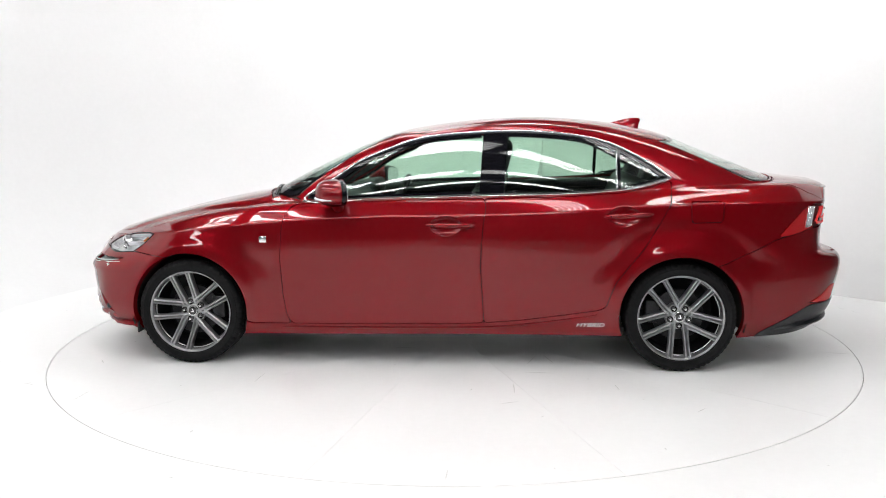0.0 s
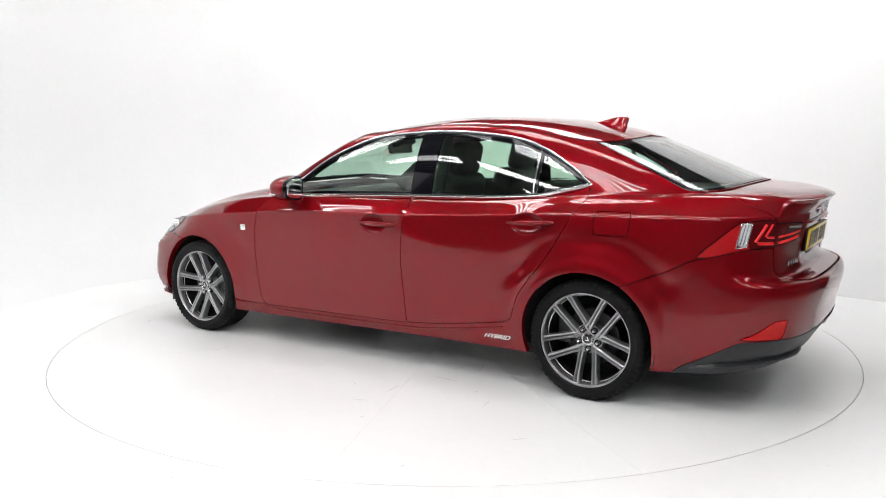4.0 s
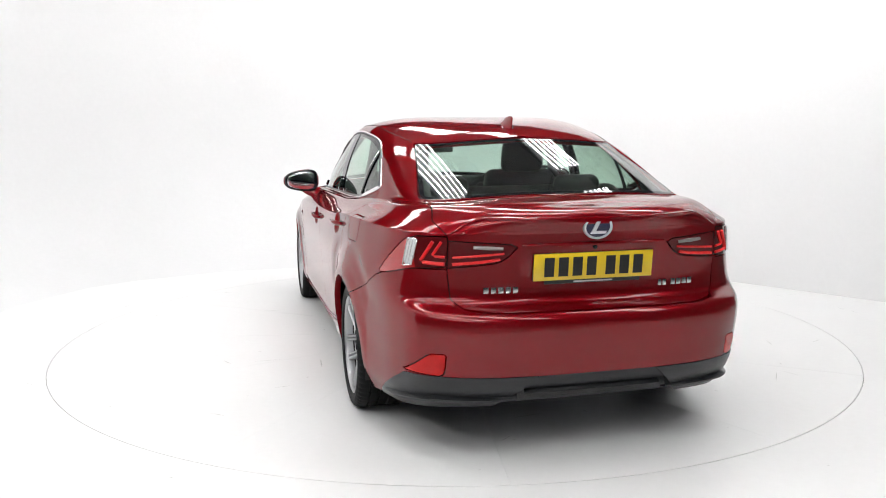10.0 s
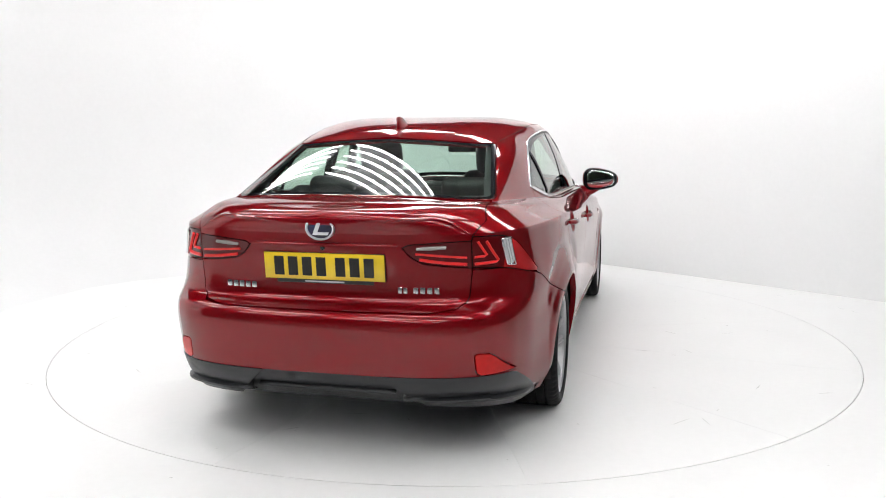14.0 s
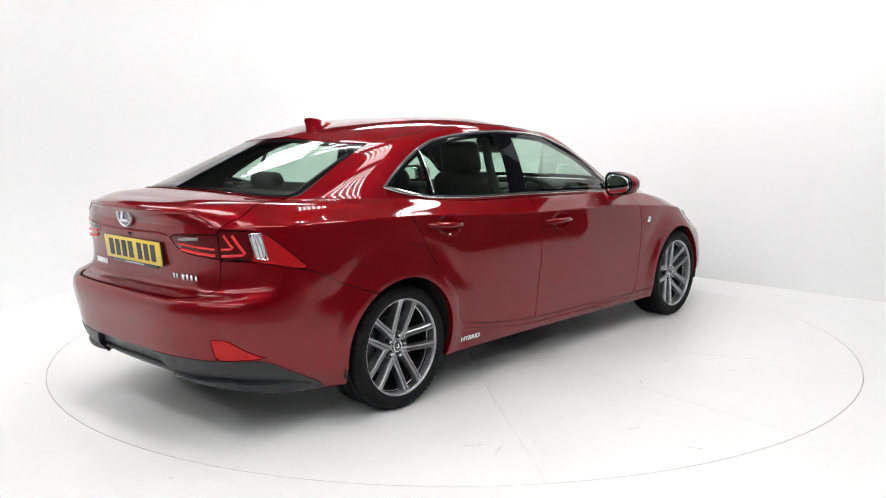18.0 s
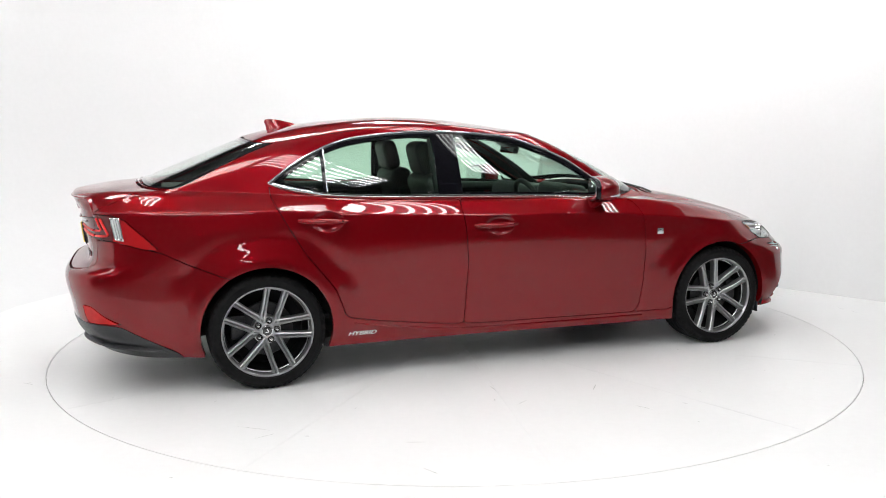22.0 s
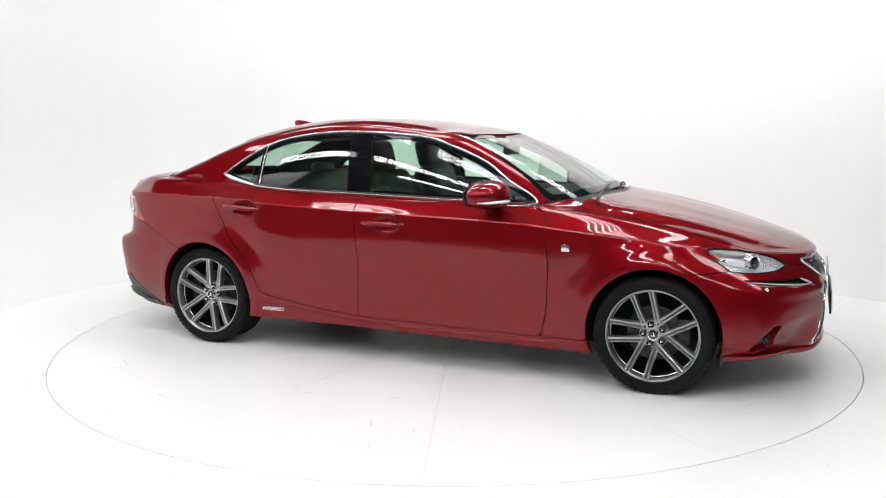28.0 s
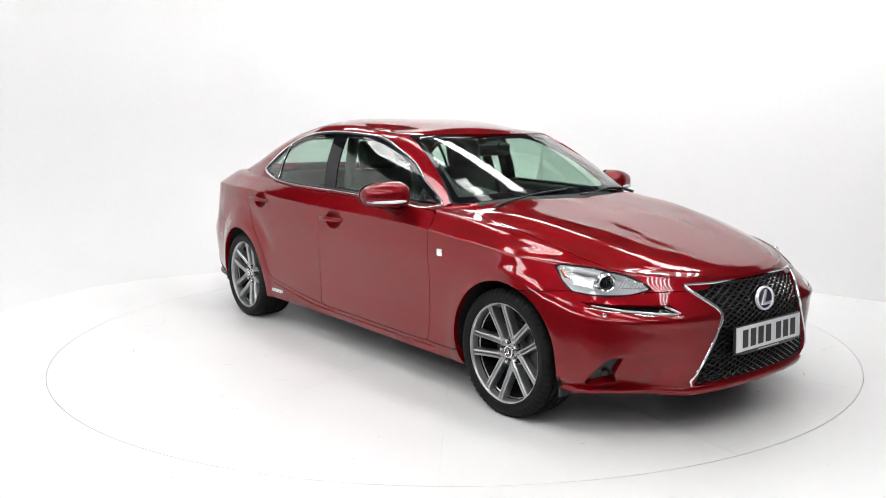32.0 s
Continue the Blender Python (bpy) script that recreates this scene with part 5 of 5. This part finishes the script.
def wheel_set():
    R = .307
    def tyre(w):
        # profile across the tread with grooves
        prof = [(.234, w * .43), (.240, w * .475), (.246, w * .497), (.248, w * .490), (.262, w * .508), (.276, w * .508), (.278, w * .500), (.285, w * .50), (.298, w * .465), (R - .003, w * .42), (R, w * .36)]
        groove = []
        for g in (.27, .09, -.09, -.27):
            groove += [(R, w * (g + .022)), (R - .007, w * (g + .015)), (R - .007, w * (g - .015)), (R, w * (g - .022))]
        prof = prof + groove + [(a, -b) for a, b in prof[::-1]]
        n = 180
        bm = bmesh.new()
        rows = []
        for r, a in prof:
            row = []
            for i in range(n):
                rr, ya = r, a
                if abs(a) > w * .30 and r > .290 and i % 3 == 0:
                    rr = r - .0015
                if .284 < r < R - .001 and i % 3 == 0:
                    ya = a - math.copysign(.005, a)
                c, s = math.cos(2 * math.pi * i / n), math.sin(2 * math.pi * i / n)
                row.append(bm.verts.new((rr * c, ya, rr * s)))
            rows.append(row)
        for a, b in zip(rows, rows[1:]):
            for i in range(n):
                bm.faces.new((a[i], a[(i + 1) % n], b[(i + 1) % n], b[i]))
        bmesh.ops.recalc_face_normals(bm, faces=bm.faces)
        return smooth(bm, 30)

    def spoke(a0, a1):
        """One bevelled beam of the pair at angle a0, on its side a1."""
        bm = bmesh.new()
        rows = []
        stations = [(.044, .0200, .056), (.062, .0195, .060), (.085, .0175, .065), (.12, .0160, .072), (.165, .0155, .082), (.208, .0162, .090), (.2335, .0190, .094)]
        for r, hw, y in stations:
            a = radians(a0) + a1 * math.asin(min(.95, (.0350 + .085 * (r - .06)) / r))
            c = Vector((math.sin(a) * r, 0, math.cos(a) * r))
            run = radians(a0) + a1 * .06
            t = Vector((math.cos(run), 0, -math.sin(run)))
            row = []
            for u, d in ((-.96, -.046), (-1.0, -.012), (-.86, -.004), (-.62, 0), (-.34, -.001), (0, -.0145), (.34, -.001), (.62, 0), (.86, -.004), (1.0, -.012), (.96, -.046)):
                row.append(bm.verts.new(c + t * hw * u + Vector((0, y + d, 0))))
            rows.append(row)
        for a, b in zip(rows, rows[1:]):
            for j in range(10):
                bm.faces.new((a[j], a[j + 1], b[j + 1], b[j]))
        bmesh.ops.recalc_face_normals(bm, faces=bm.faces)
        return smooth(bm, 20)

    made = {}
    for x, y, s, phase, w in ((1.4, .768, 1, 16, .225), (1.4, .768, -1, 16, .225), (-1.4, .755, 1, 36, .250), (-1.4, .755, -1, 58, .250)):
        wh = new("wheel")
        wh.parent = CAR
        tagged(wh, "gunmetal ten-spoke alloy wheel with a black tyre")
        part("tyre", tyre(w), RUBBER, wh)
        o = w * .5 - .1125
        part("rim", moved(lathe([(.220, .052), (.2275, .058), (.2285, .088), (.2310, .097), (.2335, .099), (.2355, .104), (.2405, .105), (.2430, .100), (.2435, .092), (.236, .06)], 96), Matrix.Translation((0, o, 0))), WHEEL, wh)
        part("barrel", moved(lathe([(.2276, .062), (.2215, .048), (.215, .0), (.208, -.09), (.06, -.095)], 48), Matrix.Translation((0, o, 0))), WHEEL_DARK, wh)
        for k in range(5):
            for side in (-1, 1):
                part("spoke", moved(spoke(k * 72 + phase, side), Matrix.Translation((0, o, 0))), WHEEL, wh)
        part("hub", moved(lathe([(.0005, .058), (.034, .058), (.039, .054), (.041, .046), (.074, .044), (.078, .0)], 40), Matrix.Translation((0, o, 0))), WHEEL, wh)
        part("centre_cap", moved(lathe([(.0005, .068), (.022, .068), (.028, .066), (.031, .050)], 32), Matrix.Translation((0, o, 0))), MESH_BLACK, wh, "black centre cap with a chrome mark")
        part("cap_ring", moved(lathe([(.023, .0685), (.025, .071), (.028, .070), (.030, .062)], 32), Matrix.Translation((0, o, 0))), CHROME, wh)
        part("cap_mark", moved(prism([(-.010, -.008), (.011, -.008), (.011, -.004), (-.003, -.004), (.003, .012), (-.002, .012)], .003), Matrix.Translation((0, o + .068, 0))), CHROME, wh)
        for k in range(5):
            a = radians(k * 72 + phase)
            part("lug_nut", moved(lathe([(.0005, .070), (.0065, .069), (.009, .064), (.010, .045)], 6), Matrix.Translation((.053 * math.sin(a), o, .053 * math.cos(a)))), CHROME, wh)
            part("lug_well", moved(lathe([(.0100, .052), (.0150, .0585), (.0175, .0585), (.0185, .045)], 16), Matrix.Translation((.053 * math.sin(a), o, .053 * math.cos(a)))), MESH_BLACK, wh)
        part("brake_disc", lathe([(.07, .012), (.142, .012), (.144, .008), (.144, -.010), (.142, -.014), (.07, -.014)], 48), STEEL, wh)
        part("brake_caliper", moved(box(.075, .075, .13, (.145 if x < 0 else -.145, .0, .02), .012), Matrix()), STEEL, wh)
        wh.matrix_basis = Matrix.Translation((x, s * y, .3055)) @ (Matrix() if s == 1 else Matrix.Rotation(math.pi, 4, "Z"))


def cushion(sx, sy, sz, at, turn, bevel=.05):
    return moved(box(sx, sy, sz, (0, 0, 0), bevel, None, 4), Matrix.Translation(at) @ turn)


def cabin():
    for y in (.37, -.37):
        seat = new("front_seat")
        seat.parent = CAR
        tagged(seat, "black leather front seat with a headrest")
        part("seat_cushion", cushion(.52, .50, .16, (.10, y, .50), pose(0, 0, 0, 0, -8, 0), .06), LEATHER, seat)
        part("backrest", join(cushion(.15, .46, .62, (-.27, y, .80), pose(0, 0, 0, 0, -20, 0), .06), cushion(.17, .09, .46, (-.24, y + .22, .78), pose(0, 0, 0, 0, -20, 0), .04), cushion(.17, .09, .46, (-.24, y - .22, .78), pose(0, 0, 0, 0, -20, 0), .04)), LEATHER, seat)
        part("headrest", cushion(.10, .27, .20, (-.40, y, 1.18), pose(0, 0, 0, 0, -14, 0), .045), LEATHER, seat)
        for d in (-.06, .06):
            part("headrest_post", tube([(-.37, y + d, 1.02), (-.395, y + d, 1.14)], .007, 8), CHROME, seat)
    bench = new("rear_bench")
    bench.parent = CAR
    tagged(bench, "black leather rear bench")
    part("seat_cushion", cushion(.50, 1.25, .16, (-.80, 0, .50), pose(0, 0, 0, 0, -6, 0), .06), LEATHER, bench)
    part("backrest", cushion(.16, 1.25, .60, (-1.14, 0, .77), pose(0, 0, 0, 0, -24, 0), .06), LEATHER, bench)
    for y in (.36, -.36):
        part("headrest", cushion(.09, .25, .11, (-1.27, y, 1.055), pose(0, 0, 0, 0, -18, 0), .04), LEATHER, bench)
    part("parcel_shelf", box(.55, 1.20, .03, (-1.60, 0, 1.0), .01), CABIN, CAR)
    part("cabin_floor", box(2.4, 1.4, .03, (-.2, 0, .33), .01), CABIN, CAR)
    part("bulkhead", box(.04, 1.35, .62, (.92, 0, .62), .01), CABIN, CAR)
    dash = part("dashboard", join(cushion(.42, 1.40, .18, (.70, 0, .865), pose(0, 0, 0, 0, 6, 0), .06), cushion(.22, 1.36, .22, (.58, 0, .72), pose(0, 0, 0, 0, 20, 0), .05)), CABIN, CAR, "soft black dashboard")
    part("binnacle", cushion(.20, .34, .10, (.55, -.37, .955), pose(0, 0, 0, 0, 8, 0), .04), CABIN, dash)
    part("console", cushion(.90, .24, .30, (.15, 0, .50), pose(0, 0, 0, 0, -6, 0), .04), CABIN, CAR)
    wheel = part("steering_wheel", tube([Vector((.34, -.37, .86)) + pose(0, 0, 0, 0, -24, 0) @ Vector((0, .182 * math.cos(a), .182 * math.sin(a))) for a in np.linspace(0, 2 * math.pi, 33)[:-1]], .016, 10, True), LEATHER, CAR, "black leather steering wheel")
    part("wheel_hub", cushion(.06, .14, .11, (.355, -.37, .855), pose(0, 0, 0, 0, -24, 0), .03), CABIN, wheel)
    for a in (0, math.pi, -math.pi / 2):
        part("wheel_spoke", tube([Vector((.35, -.37, .86)), Vector((.34, -.37, .86)) + pose(0, 0, 0, 0, -24, 0) @ Vector((0, .18 * math.cos(a), .18 * math.sin(a)))], .014, 8, flat=.5), SATIN, wheel)
    part("sensor_housing", cushion(.10, .16, .05, (.315, 0, 1.262), pose(0, 0, 0, 0, 24, 0), .018), BLACK_PLASTIC, CAR, "black sensor housing behind the windscreen")
    im = part("cabin_mirror", cushion(.035, .24, .075, (.35, 0, 1.225), pose(0, 0, 0, 0, 12, 0), .015), BLACK_PLASTIC, CAR, "black rear-view mirror")
    part("mirror_glass", moved(box(.003, .22, .058, (0, 0, 0)), Matrix.Translation((.330, 0, 1.221)) @ pose(0, 0, 0, 0, 12, 0)), MIRROR, im)
    part("mirror_stem", tube([(.365, 0, 1.235), (.385, 0, 1.262)], .010, 8), BLACK_GLOSS, im)
    # inner trim: headlining, door tops and pillars
    lining = SHELL.keep(all_of(ring_over(10.05), minus(poly([(.1, -1), (.4, -1), (.4, 1), (.1, 1)], (0, 1)))))
    lining.co[:, 2] -= .028
    lining.both().link("headlining", LINER, CAR, "pale fabric headlining", lip=0)
    pillars = SHELL.keep(all_of(ring_over(8.0), ring_under(10.1)))
    cut = any_of(off(poly(DLO), .012), all_of(poly([(-.3, .90), (.665, .90), (.655, .965), (.525, 1.30), (.5, 1.5), (-.3, 1.5)], (1, 2)), x_over(-.1)),
                 all_of(poly([(-.3, 1.0), (.59, 1.0), (.578, 1.06), (.482, 1.29), (.45, 1.5), (-.3, 1.5)], (1, 2)), x_under(-1.15)))
    pillars.keep(minus(cut)).both().shifted(-.022).link("pillar_trim", CABIN, CAR, "dark inner pillar trim", lip=0)
    for s in SIDES:
        part("inner_pillar", tube([(-.36, s * .62, .95), (-.385, s * .575, 1.16), (-.39, s * .55, 1.30)], .035, 10, flat=.7), CABIN, CAR)
        part("door_card_top", tube([(.75, s * .72, .915), (.2, s * .735, .93), (-.4, s * .735, .945), (-1.0, s * .72, .96), (-1.3, s * .66, .98)], .035, 8), CABIN, CAR)


build_body()
build_doors()
screens()
head_lamps()
nose()
tail()
small_things()
wheel_set()
cabin()


# ---- what moves ----
def motions():
    times = [0.5 * i for i in range(65)]
    walk(TABLE, [(t, pose(0, 0, 0, 0, 0, table_angle(t))) for t in times])
    walk(CAR, [(t, pose(0, 0, 0, 0, 0, table_angle(t)) @ Matrix.Translation(CAR_AT)) for t in times])


motions()
